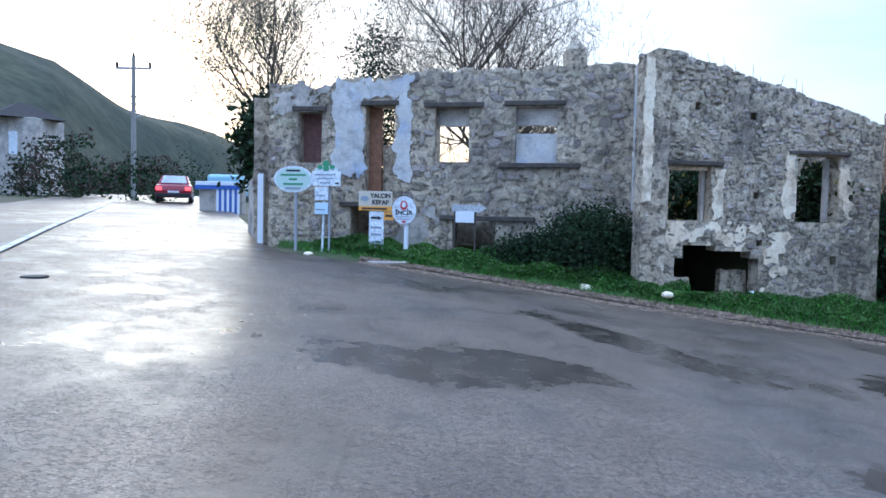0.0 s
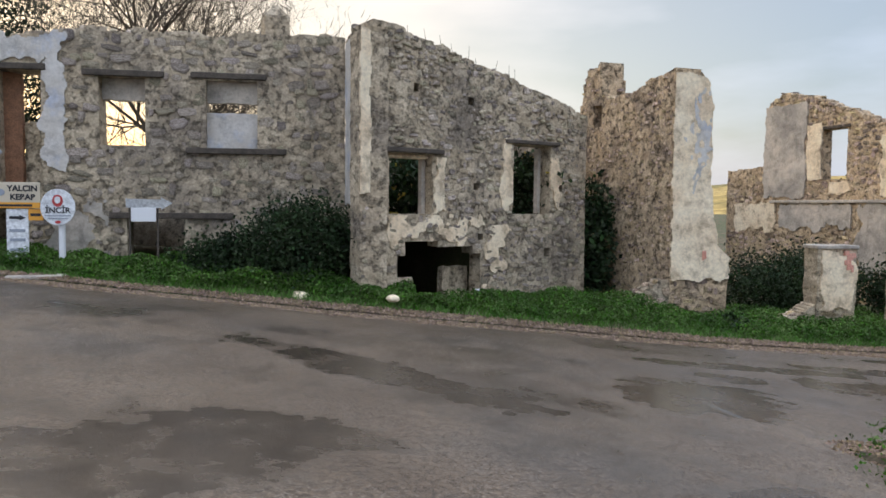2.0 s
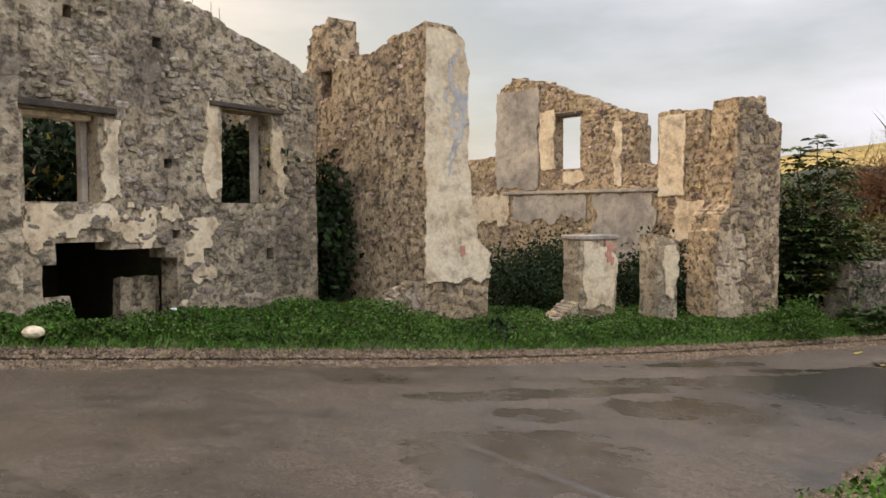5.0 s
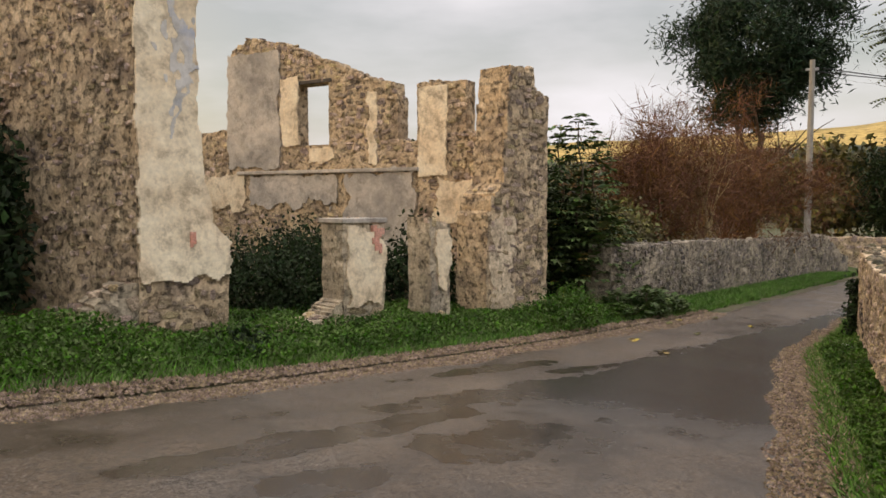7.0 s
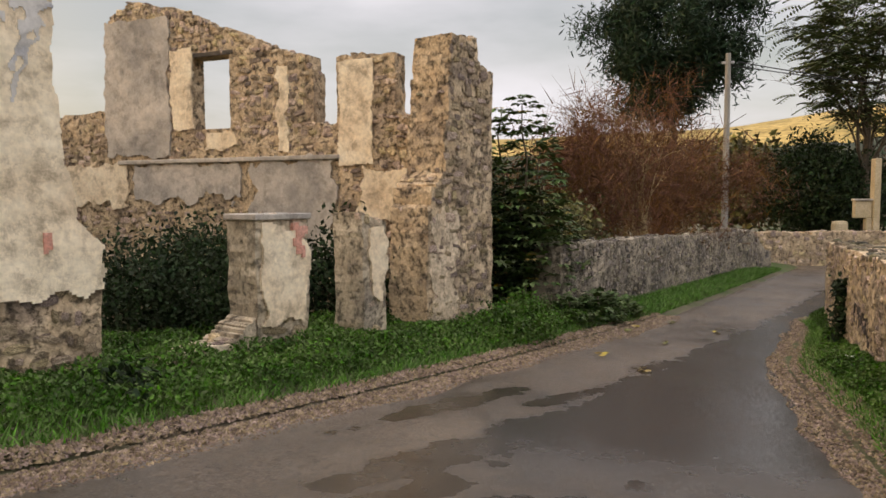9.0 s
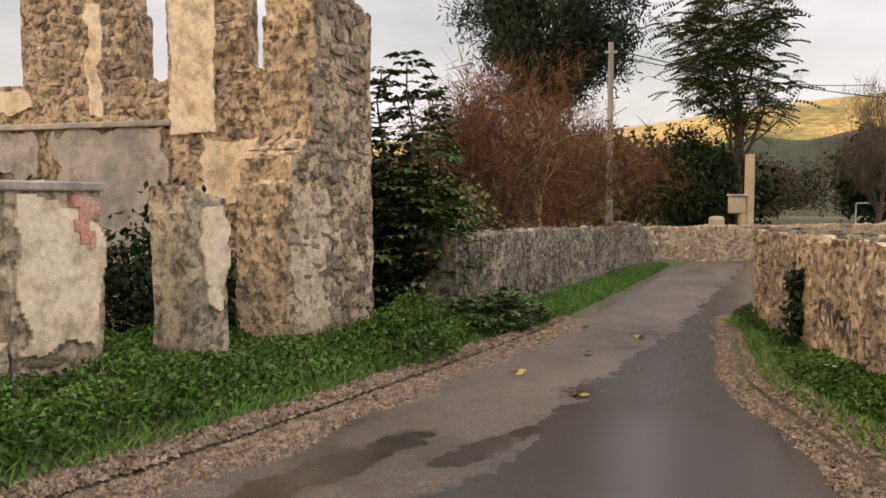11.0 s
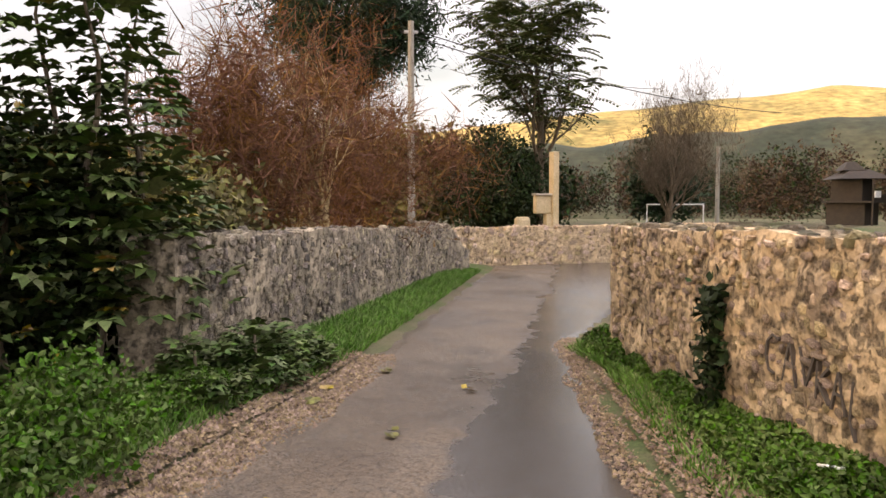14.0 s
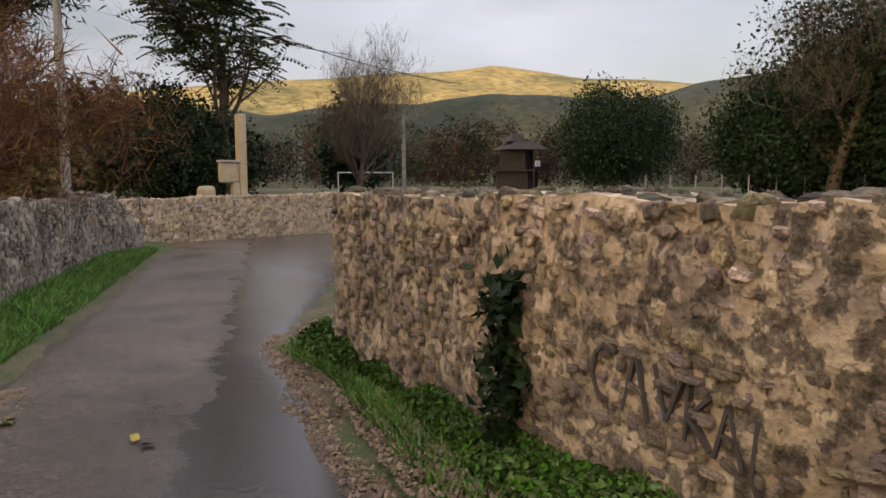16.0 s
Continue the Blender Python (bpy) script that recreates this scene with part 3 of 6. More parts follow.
gholes = [(1.98, 2.1, 1.97, 2.09), (0.88, 0.98, 3.4, 3.5), (1.88, 2.0, 3.26, 3.38), (3.8, 3.9, 1.95, 2.06), (3.5, 3.62, 0.85, 1.0), (2.1, 2.2, 1.16, 1.26)]
wall_gable = ruin_wall("wall_gable", G, [(0, 4.2), (0.2, 4.32), (0.6, 4.3), (1.85, 3.98), (3.3, 3.6), (4.44, 3.3)], -0.1, 0.3, go + gholes, 0.07,
                       label="rubble gable wall with two windows and a broken cellar doorway", ragged=0.05, near=(0, 4.5), dens=0.82, size=(0.045, 0.15))
infill(G, 1.7, 2.2, 0.0, 0.72, 0.42, M_RUBBLE, "rubble filling beside the doorway", parent=wall_gable)
infill(G, 0.6, 0.92, 0.0, 0.62, 0.06, M_RUBBLE, "pile of pale stones in the doorway", parent=wall_gable)
GS = Face((3.2, 12.18), (3.4, 13.57), flip=True)
wall_gable_side = ruin_wall("wall_gable_side", GS, [(0, 4.2), (1.4, 4.3)], 0.0, 0.4, (), 0.1, label="short return wall of the gable with blue limewash", stones=False, ragged=0.04, umin=0.02)
coat(wall_gable_side, GS, 0.1, 1.35, 1.7, 4.2, M_BLUE, "flaking blue limewash", 0.06, seed=3.0)
coat(wall_gable, G, -0.02, 0.17, 1.85, 4.2, M_PLASTER, "cream plaster strip on the corner", 0.03, 0.035, seed=4.0)
coat(wall_gable, G, 1.2, 1.5, 1.5, 2.4, M_PLASTER, "pale plaster round the window", 0.12, 0.02, seed=8.0, openings=go)
coat(wall_gable, G, 2.5, 2.85, 1.6, 2.75, M_PLASTER, "pale plaster round the window", 0.14, 0.02, seed=6.0, openings=go)
coat(wall_gable, G, 3.55, 3.95, 1.55, 2.6, M_PLASTER, "pale plaster round the window", 0.2, 0.02, seed=12.0, openings=go + gholes)
coat(wall_gable, G, 0.3, 2.3, 1.1, 1.5, M_PLASTER, "pale plaster remnant", 0.25, 0.015, seed=13.0, openings=go + gholes)
coat(wall_gable, G, 2.2, 2.75, 0.4, 1.4, M_PLASTER, "pale plaster remnant", 0.25, 0.015, seed=16.0, openings=go + gholes)
lintel(wall_gable, G, 0.36, 1.42, 2.47, 0.07)
lintel(wall_gable, G, 2.62, 3.78, 2.72, 0.06)
for u, z0, z1 in ((1.16, 1.56, 2.42), (3.5, 1.58, 2.68)):
    part("jamb", box_bm(u, u + 0.07, z0, z1, -0.3, -0.2, 0.01), M_GREYPLASTER, wall_gable, "pale plastered window jamb", G.matrix(0, 0))
part("window_head", box_bm(0.49, 1.22, 2.40, 2.46, -0.28, -0.1, 0.01), M_PLASTER, wall_gable, "pale window head", G.matrix(0, 0))

# walls, loft and cellar floors that close the house behind
GR = Face((7.56, 13.03), (7.0, 19.0), flip=False)
wall_house_east = ruin_wall("wall_house_east", GR, [(0, 3.3), (6, 3.2)], -0.2, 0.45, (), 0.14, label="rubble side wall of the roofless house", stones=False, umin=0.52)
HB = Face((-4.2, 18.6), (7.1, 17.6))
wall_house_north = ruin_wall("wall_house_north", HB, [(0, 2.2), (3, 1.9), (5, 2.2), (8, 3.0), (11.4, 3.1)], 0.0, 0.45, (), 0.16, label="rubble back wall of the roofless house", stones=False)
HL = Face((-3.45, 15.45), (-4.1, 18.5))
wall_house_west = ruin_wall("wall_house_west", HL, [(0, 3.9), (3.2, 2.2)], 0.0, 0.45, (), 0.14, label="rubble end wall of the roofless house", stones=False)
# unseen floors, run up to the front walls to block skylight below
tagged(part("floor_upper", box_bm(0.4, 6.3, 1.9, 2.02, -3.6, -0.52), M_EARTH, None, "", F.matrix(0, 0)), "unseen earth floor inside the ruin that keeps skylight out below", "floor", kind="structure")
tagged(part("floor_gable", box_bm(0.3, 4.05, 1.2, 1.32, -4.4, -0.32), M_EARTH, None, "", G.matrix(0, 0)), "unseen earth floor over the cellar that keeps skylight out", "floor", kind="structure")

# side and back walls added to keep daylight out of the cellar doorway
for i, (u0, u1, n0, n1_) in enumerate(((0.32, 0.5, -3.0, -0.32), (2.3, 2.5, -3.0, -0.45), (0.5, 2.3, -3.0, -2.8))):
    tagged(part("wall_cellar_%d" % (i + 1), box_bm(u0, u1, -0.6, 1.2, n0, n1_), M_EARTH, None, "", G.matrix(0, 0)), "added earthen wall that keeps daylight out of the cellar", "wall", kind="structure")

# tall end pier and its long side wall
A1 = Face((8.55, 16.8), (8.22, 11.53))
wall_pier_side = ruin_wall("wall_pier_side", A1, [(0, 2.9), (2.3, 3.3), (2.42, 4.0), (2.55, 4.32), (3.0, 4.36), (3.15, 3.8), (3.6, 3.68), (4.6, 3.8), (5.28, 3.93)], -0.35, 0.5,
                          [(2.85, 3.12, 3.2, 3.6)], 0.08, label="tall rubble side wall with a broken flue", near=(0, 6), dens=0.42, size=(0.03, 0.10), mat=M_WALLMORTAR, smats=(M_WALLSTONE, M_WALLSTONES))
A2 = Face((8.2, 11.52), (9.1, 11.2))
PIER_EDGE = [(-0.5, 0.95), (0.1, 0.96), (0.9, 0.98), (1.0, 0.9), (1.1, 0.8), (1.4, 0.72), (1.9, 0.64), (2.6, 0.63), (3.3, 0.62), (3.7, 0.56), (3.85, 0.45), (4.0, 0.3)]
pier_warp = lambda u, z: u if u < 0.02 else u * (lerp(z, PIER_EDGE) + 0.025 * n1(z * 5, 3.0)) / 0.97
wall_pier = ruin_wall("wall_pier", A2, [(0, 3.9), (0.5, 3.92), (0.97, 3.86)], -0.5, 0.55, (), 0.06,
                      label="tall plastered end pier with exposed stone foot", near=(0, 1), ragged=0.05, bare=[(-0.1, 1.1, 0.62, 4.0)], dens=0.85, size=(0.05, 0.16), mat=M_WALLMORTAR, smats=(M_WALLSTONE, M_WALLSTONES), warp=pier_warp)
CRESTS[-1] = CRESTS[-1][:4] + (0.34,) + CRESTS[-1][5:]
PIER = [(0, 3.86), (0.5, 3.88), (0.97, 3.8)]
coat(wall_pier, A2, -0.03, 1.0, 0.5, 3.95, M_PLASTER, "cracked cream plaster", 0.07, 0.032, seed=14.0, top=PIER, warp=pier_warp)
coat(wall_pier, A2, 0.35, 0.95, 2.0, 3.5, M_BLUE, "faded blue limewash", 0.4, 0.037, seed=1.0, top=PIER, thick=0.02, warp=pier_warp)
coat(wall_pier, A2, 0.5, 0.62, 0.84, 1.02, M_PINK, "small red paint daub", 0.05, 0.042, 0.03, seed=17.0, thick=0.02)
FT = Face((7.75, 11.7), (8.3, 11.5))
ruin_wall("wall_pier_foot", FT, [(0, 0.35), (0.3, 0.5), (0.6, 0.55)], -0.5, 0.4, (), 0.07, label="broken stone foot of the pier", near=(0, 1), dens=0.9, smats=(M_WALLSTONE, M_WALLSTONES))

# front piers of the second ruin
L = Face((9.2, 11.16), (14.3, 9.26))
lu = lambda x: (x - 9.2) / 0.937
wall_stub = ruin_wall("wall_stub", L, [(lu(9.6), -0.1), (lu(10.4), 0.1), (lu(10.52), 1.08), (lu(11.12), 1.06), (lu(11.14), 0.9)], -0.6, 0.42, (), 0.07,
                     label="square plastered pier stub with a flat cap", umin=lu(10.5), umax=lu(11.12), near=(0, 6), ragged=0.02, smats=(M_WALLSTONE, M_WALLSTONES), bare=[(lu(10.5), lu(11.1), 0.2, 1.1)])
coat(wall_stub, L, lu(10.5), lu(11.12), 0.0, 1.0, M_PLASTER, "pale plaster", 0.1, 0.03, seed=21.0)
coat(wall_stub, L, lu(10.85), lu(11.1), 0.62, 1.0, M_PINK, "faded pink paint", 0.1, 0.042, 0.04, seed=22.0)
part("cap", box_bm(lu(10.48), lu(11.14), 1.05, 1.11, -0.45, 0.03, 0.012), M_GREYPLASTER, wall_stub, "thin stone cap", L.matrix(0, 0))
wall_sill = ruin_wall("wall_sill", L, [(0, -0.25), (0.5, -0.15), (0.9, -0.05), (1.38, 0.1)], -0.6, 0.4, (), 0.04, label="collapsed low rubble sill between the piers", umin=0.0, umax=lu(10.48), near=(0, 6), dens=0.9, smats=(M_WALLSTONE, M_WALLSTONES))
wall_stub2 = ruin_wall("wall_stub_narrow", L, [(lu(11.86), 1.12), (lu(12.0), 1.08), (lu(12.22), 0.98)], -0.6, 0.42, (), 0.07, label="narrow pier stub with peeling plaster", umin=lu(11.86), umax=lu(12.22), near=(0, 6), ragged=0.05, smats=(M_WALLSTONE, M_WALLSTONES))
coat(wall_stub2, L, lu(11.95), lu(12.22), 0.1, 0.95, M_PLASTER, "pale plaster", 0.1, 0.03, seed=24.0)
wall_corner = ruin_wall("wall_corner", L, [(lu(12.55), 1.16), (lu(12.98), 1.16), (lu(13.02), 1.35), (lu(13.25), 1.6), (lu(13.3), 1.75), (lu(13.1), 1.75), (lu(13.35), 2.3), (lu(13.4), 3.3), (lu(13.9), 3.3), (lu(13.95), 3.05), (lu(14.3), 2.9)], -0.7, 0.6, (), 0.07,
                       label="tall broken corner of ochre rubble", umin=lu(12.94), umax=lu(14.27), near=(0, 6), ragged=0.09, dens=0.75, size=(0.055, 0.19), smats=(M_WALLSTONE, M_WALLSTONES), mat=M_WALLMORTAR)
coat(wall_corner, L, lu(12.98), lu(13.6), -0.35, 1.1, M_OLDPLASTER, "worn pale plaster", 0.2, 0.012, seed=33.0)

# end wall of the second ruin, seen from within
E_ = Face((15.25, 17.6), (14.27, 9.75))
eu = lambda y: (17.6 - y) / 0.992
eo = [(eu(14.36), eu(13.58), 2.36, 3.5)]
wall_end = ruin_wall("wall_end", E_, [(0, 2.7), (eu(16.25), 2.72), (eu(16.1), 2.8), (eu(16.08), 4.3), (eu(15.6), 4.5), (eu(14.9), 4.4), (eu(14.4), 4.2), (eu(13.6), 3.9), (eu(12.9), 3.6), (eu(12.1), 3.32),
                                    (eu(12.06), 2.36), (eu(11.66), 2.34), (eu(11.62), 3.32), (eu(10.7), 3.3), (eu(10.66), 2.42), (eu(10.25), 2.42), (eu(10.2), 3.36), (eu(9.75), 3.3)], -0.6, 0.32, eo, 0.08,
                     label="plastered end wall with a window and gaps against the sky", dens=0.85, ragged=0.07, near=(0, 9), size=(0.05, 0.18), mat=M_WALLMORTAR, smats=(M_WALLSTONE, M_WALLSTONES),
                     bare=[(1.4, 2.86, 1.9, 4.2), (0, 6.0, 1.1, 1.8), (6.0, 6.64, 1.7, 3.3)])
coat(wall_end, E_, 1.4, 2.86, 1.92, 4.2, M_GREYPLASTER, "smooth grey plaster", 0.08, 0.03, seed=41.0)
coat(wall_end, E_, 2.86, 3.33, 2.3, 3.66, M_PLASTER, "cream plaster beside the window", 0.06, 0.03, seed=42.0)
coat(wall_end, E_, 4.9, 5.22, 1.9, 3.25, M_PLASTER, "cream plaster strip", 0.1, 0.03, seed=43.0)
coat(wall_end, E_, 6.02, 6.62, 1.72, 3.25, M_PLASTER, "cream plaster panel", 0.04, 0.03, seed=44.0)
coat(wall_end, E_, 0.3, 1.95, 1.05, 1.8, M_PLASTER, "stained cream plaster", 0.14, 0.03, seed=49.0)
coat(wall_end, E_, 2.0, 4.3, 1.2, 1.82, M_GREYPLASTER, "stained grey plaster", 0.12, 0.03, seed=45.0)
coat(wall_end, E_, 4.4, 6.0, 0.3, 1.85, M_GREYPLASTER, "stained grey plaster", 0.14, 0.034, seed=46.0)
coat(wall_end, E_, 6.35, 7.6, 0.85, 1.7, M_PLASTER, "cream plaster", 0.12, 0.03, seed=47.0)
coat(wall_end, E_, 3.5, 4.2, 1.95, 2.3, M_PLASTER, "cream plaster under the window", 0.12, 0.03, seed=48.0)
lintel(wall_end, E_, eu(14.42), eu(13.5), 3.5, 0.07, 0.01)
part("ledge", box_bm(eu(15.9), eu(11.6), 1.83, 1.9, -0.1, 0.07, 0.015), M_GREYPLASTER, wall_end, "worn ledge of the lost floor", E_.matrix(0, 0))
wall_second_north = ruin_wall("wall_second_north", Face((8.6, 17.5), (15.2, 18.2)), [(0, 2.6), (3, 1.8), (6.6, 2.7)], -0.5, 0.45, (), 0.16, label="low rubble back wall of the second ruin", stones=False)

# lane walls
LW = Face((15.3, 8.47), (25.2, 5.22))
wall_lane_north = ruin_wall("wall_lane_north", LW, [(0, 0.58), (3, 0.52), (7, 0.42), (10.5, 0.34)], -1.1, 0.45, (), 0.09, label="grey rubble wall along the lane", ragged=0.06, near=(0, 7), dens=0.85, size=(0.05, 0.13), mat=M_LANEMORTAR, smats=(M_LANESTONE, M_LANESTONES))
LW2 = Face((25.2, 5.35), (27.3, 4.1))
ruin_wall("wall_lane_end", LW2, [(0, 0.45), (1.2, 0.35), (2.0, -0.1), (2.5, -0.3)], -1.2, 0.5, (), 0.1, label="broken end of the rubble lane wall", dens=0.85, near=(0, 1), mat=M_LANEMORTAR, smats=(M_LANESTONE, M_LANESTONES))
FW = Face((27.0, 3.6), (34.5, -6.5))
wall_bend = ruin_wall("wall_bend", Face((28.5, 5.6), (33.5, -6.0)), [(0, 0.2), (5, 0.2), (13, 0.2)], -1.2, 0.45, (), 0.13, label="low ochre wall round the bend", ragged=0.05, dens=0.8, near=(3, 9), mat=M_WALLMORTAR, smats=(M_WALLSTONE, M_WALLSTONES))
RW = Face((16.5, 4.72), (14.15, 4.88))
wall_lane_south = ruin_wall("wall_lane_south", RW, [(0, 0.60), (2.4, 0.63)], -1.2, 0.45, (), 0.07, label="ochre rubble wall along the lane, far stretch", ragged=0.035, near=(0, 3), dens=0.8, size=(0.035, 0.095), mat=M_WALLMORTAR, smats=(M_WALLSTONE, M_WALLSTONES))
RN = Face((14.15, 4.97), (7.0, 5.27))
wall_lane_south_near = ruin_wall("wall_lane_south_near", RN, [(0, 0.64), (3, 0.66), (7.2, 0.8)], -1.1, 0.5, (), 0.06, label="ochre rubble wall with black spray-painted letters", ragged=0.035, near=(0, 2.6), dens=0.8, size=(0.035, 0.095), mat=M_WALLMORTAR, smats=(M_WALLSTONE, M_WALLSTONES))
CRESTS[-2:] = [c[:7] + ((M_WALLSTONE, M_MOSSSTONES),) for c in CRESTS[-2:]]     # moss on the tops of the field walls
RS = Face((16.5, 4.72), (17.3, 0.5), flip=True)
ruin_wall("wall_field_east", RS, [(0, 0.6), (4.3, 0.4)], -1.2, 0.45, (), 0.12, label="ochre rubble field wall", stones=False, mat=M_WALLMORTAR, umin=0.46, ragged=0.04)


# ---- plants ----
def leaf_cloud(points, normals, size, rng, long=1.8, fold=0.25):
    """One folded leaf of two triangles pairs at each point. Arrays in, vertices and faces out."""
    n = len(points)
    d = rng.normal(size=(n, 3))
    d /= np.linalg.norm(d, axis=1)[:, None]
    if normals is not None:
        d = d * 0.8 + normals
        d /= np.linalg.norm(d, axis=1)[:, None]
    t = np.cross(d, rng.normal(size=(n, 3)))
    t /= np.linalg.norm(t, axis=1)[:, None] + 1e-9
    b = np.cross(d, t)
    s = (size * rng.uniform(0.6, 1.4, n))[:, None]
    v = np.empty((n, 4, 3))
    v[:, 0] = points - t * s * long * 0.5
    v[:, 1] = points + b * s * 0.5 + d * s * fold
    v[:, 2] = points + t * s * long * 0.5
    v[:, 3] = points - b * s * 0.5 + d * s * fold
    k = np.arange(n)[:, None] * 4
    return v.reshape(-1, 3), np.concatenate([k + [0, 1, 2], k + [0, 2, 3]], 0)


def fast_mesh(name, v, f, mat, parent=None, label=""):
    me = bpy.data.meshes.new(name)
    f = np.asarray(f, dtype=np.int32)
    k = f.shape[1]
    me.vertices.add(len(v))
    me.vertices.foreach_set("co", np.asarray(v, dtype=np.float32).ravel())
    me.loops.add(f.size)
    me.loops.foreach_set("vertex_index", f.ravel())
    me.polygons.add(len(f))
    me.polygons.foreach_set("loop_start", np.arange(0, f.size, k, dtype=np.int32))
    me.polygons.foreach_set("loop_total", np.full(len(f), k, dtype=np.int32))
    me.materials.append(mat)
    me.update(calc_edges=True)
    ob = new(name, me)
    if parent:
        ob.parent = parent
    if label:
        ob["label"] = label
    return ob


def clump_points(rng, centre, radii, clumps, per, spread, hollow=0.35):
    """Points in many small clumps over an uneven crown."""
    c = rng.normal(size=(clumps, 3))
    c /= np.linalg.norm(c, axis=1)[:, None]
    c *= rng.uniform(hollow, 1.0, clumps)[:, None] ** 0.6
    c *= (1 + 0.28 * np.sin(c[:, :1] * 5 + centre[0]) * np.cos(c[:, 1:2] * 4 + centre[1]))
    c = c * np.array(radii) + np.array(centre)
    p = np.repeat(c, per, 0) + rng.normal(size=(clumps * per, 3)) * spread
    return p


def branches(rng, base, height, levels, spread, r0, kids=4, lean=(0, 0), first=0.3, curl=0.25, up=0.35):
    """A branching skeleton: vertices, quads and the twig ends."""
    v, f, ends = [], [], []

    def tube(p, q, a, b, s):
        d = (q - p).normalized()
        x = d.orthogonal().normalized()
        y = d.cross(x)
        k = len(v)
        for c, r in ((p, a), (q, b)):
            for i in range(s):
                w = 2 * math.pi * i / s
                v.append(c + x * (r * math.cos(w)) + y * (r * math.sin(w)))
        for i in range(s):
            j = (i + 1) % s
            f.append((k + i, k + j, k + s + j, k + s + i))

    def grow(p, d, length, r, level):
        segs = 4 if level == 0 else 3
        pts = [p]
        for i in range(segs):
            d = (d + Vector(rng.normal(size=3)) * curl * 0.5 + Vector((0, 0, up * 0.15))).normalized()
            q = pts[-1] + d * (length / segs)
            a, b = r * (1 - 0.6 * i / segs), r * (1 - 0.6 * (i + 1) / segs)
            tube(pts[-1], q, a, b, 7 if level == 0 else 4 if level < 3 else 3)
            pts.append(q)
            if level < levels and (level > 0 or (i + 1) / segs > first):
                for _ in range(max(1, int(kids * rng.uniform(0.6, 1.3) / (2.2 if level else 1.4)))):
                    side = Vector(rng.normal(size=3))
                    side = (side - d * side.dot(d)).normalized()
                    nd = (d * (1 - spread * 0.5) + side * spread + Vector((0, 0, up * 0.4))).normalized()
                    grow(q, nd, length * rng.uniform(0.5, 0.72), b * 0.62, level + 1)
        if level >= levels - 1:
            ends.append(pts[-1])
            ends.append(pts[-2])
    grow(Vector(base), Vector((lean[0], lean[1], 1)).normalized(), height * 0.55, r0, 0)
    return v, f, ends


def bare_tree(name, at, height, seed, label, mat=None, levels=4, kids=5, spread=0.75, r0=0.14, leaves=0, leafmat=None, leafsize=0.08, group="", lean=(0, 0), first=0.2, trunks=1, twigmat=None, category="tree", spreadleaf=0.25, fine=3.0, curl=0.25, wild=False):
    rng = np.random.default_rng(seed)
    t = thing(name, at, label, category, group)
    ends = []
    for i in range(trunks):
        o = (0, 0, 0) if trunks == 1 else (rng.normal() * 0.25, rng.normal() * 0.25, 0)
        v, f, e = branches(rng, o, height, levels, spread, r0, kids, (lean[0] + rng.normal() * 0.12 * (trunks > 1), lean[1] + rng.normal() * 0.12 * (trunks > 1)), first, curl)
        ends += e
        fast_mesh("trunk", np.array(v), f, mat or M_BARK, t, "branching trunk and twigs")
    if leaves:
        e = np.array(ends)
        p = e[rng.integers(0, len(e), leaves)] + rng.normal(size=(leaves, 3)) * spreadleaf
        lv, lf = leaf_cloud(p, None, leafsize, rng)
        tagged(fast_mesh("crown", lv, lf, leafmat, t, "sparse leaves"), kind="stuff")
    if twigmat:
        e = np.array(ends)
        k = int(len(e) * fine)
        p = e[rng.integers(0, len(e), k)] + rng.normal(size=(k, 3)) * 0.12
        d = rng.normal(size=(k, 3)) * (0.2 if wild else 0.16) + np.array((0, 0, 0.1 if wild else 0.3))
        w = rng.normal(size=(k, 3)) * 0.005
        tv = np.stack([p - w, p + w, p + d], 1).reshape(-1, 3)
        tagged(fast_mesh("twig_haze", tv, np.arange(k * 3).reshape(-1, 3), twigmat, t, "fine russet twigs"), kind="stuff")
    return t


def leafy(name, at, radii, zc, clumps, per, leaf, mat, seed, label, category="tree", trunk=0.12, spread=0.18, bark=None, extra=None, group="", long=1.8):
    """A tree or bush with a dense leafy crown on a forked stem."""
    rng = np.random.default_rng(seed)
    t = thing(name, at, label, category, group)
    v, f, e = branches(rng, (0, 0, -0.1), zc + radii[2] * 0.3, 2, 0.7, trunk, 4, first=0.3)
    fast_mesh("trunk", np.array(v), f, bark or M_BARK, t, "forked stem")
    p = clump_points(rng, (0, 0, zc), radii, clumps, per, spread)
    p = p[p[:, 2] > -0.05]
    lv, lf = leaf_cloud(p, None, leaf, rng, long)
    tagged(fast_mesh("crown", lv, lf, mat, t), kind="stuff")
    if extra:
        q = clump_points(rng, (0, 0, zc), [r * 1.02 for r in radii], max(3, clumps // 14), max(2, per // 3), spread, 0.9)
        lv, lf = leaf_cloud(q, None, leaf, rng, long)
        tagged(fast_mesh("autumn_leaves", lv, lf, extra, t, "yellowed leaves"), kind="stuff")
    return t


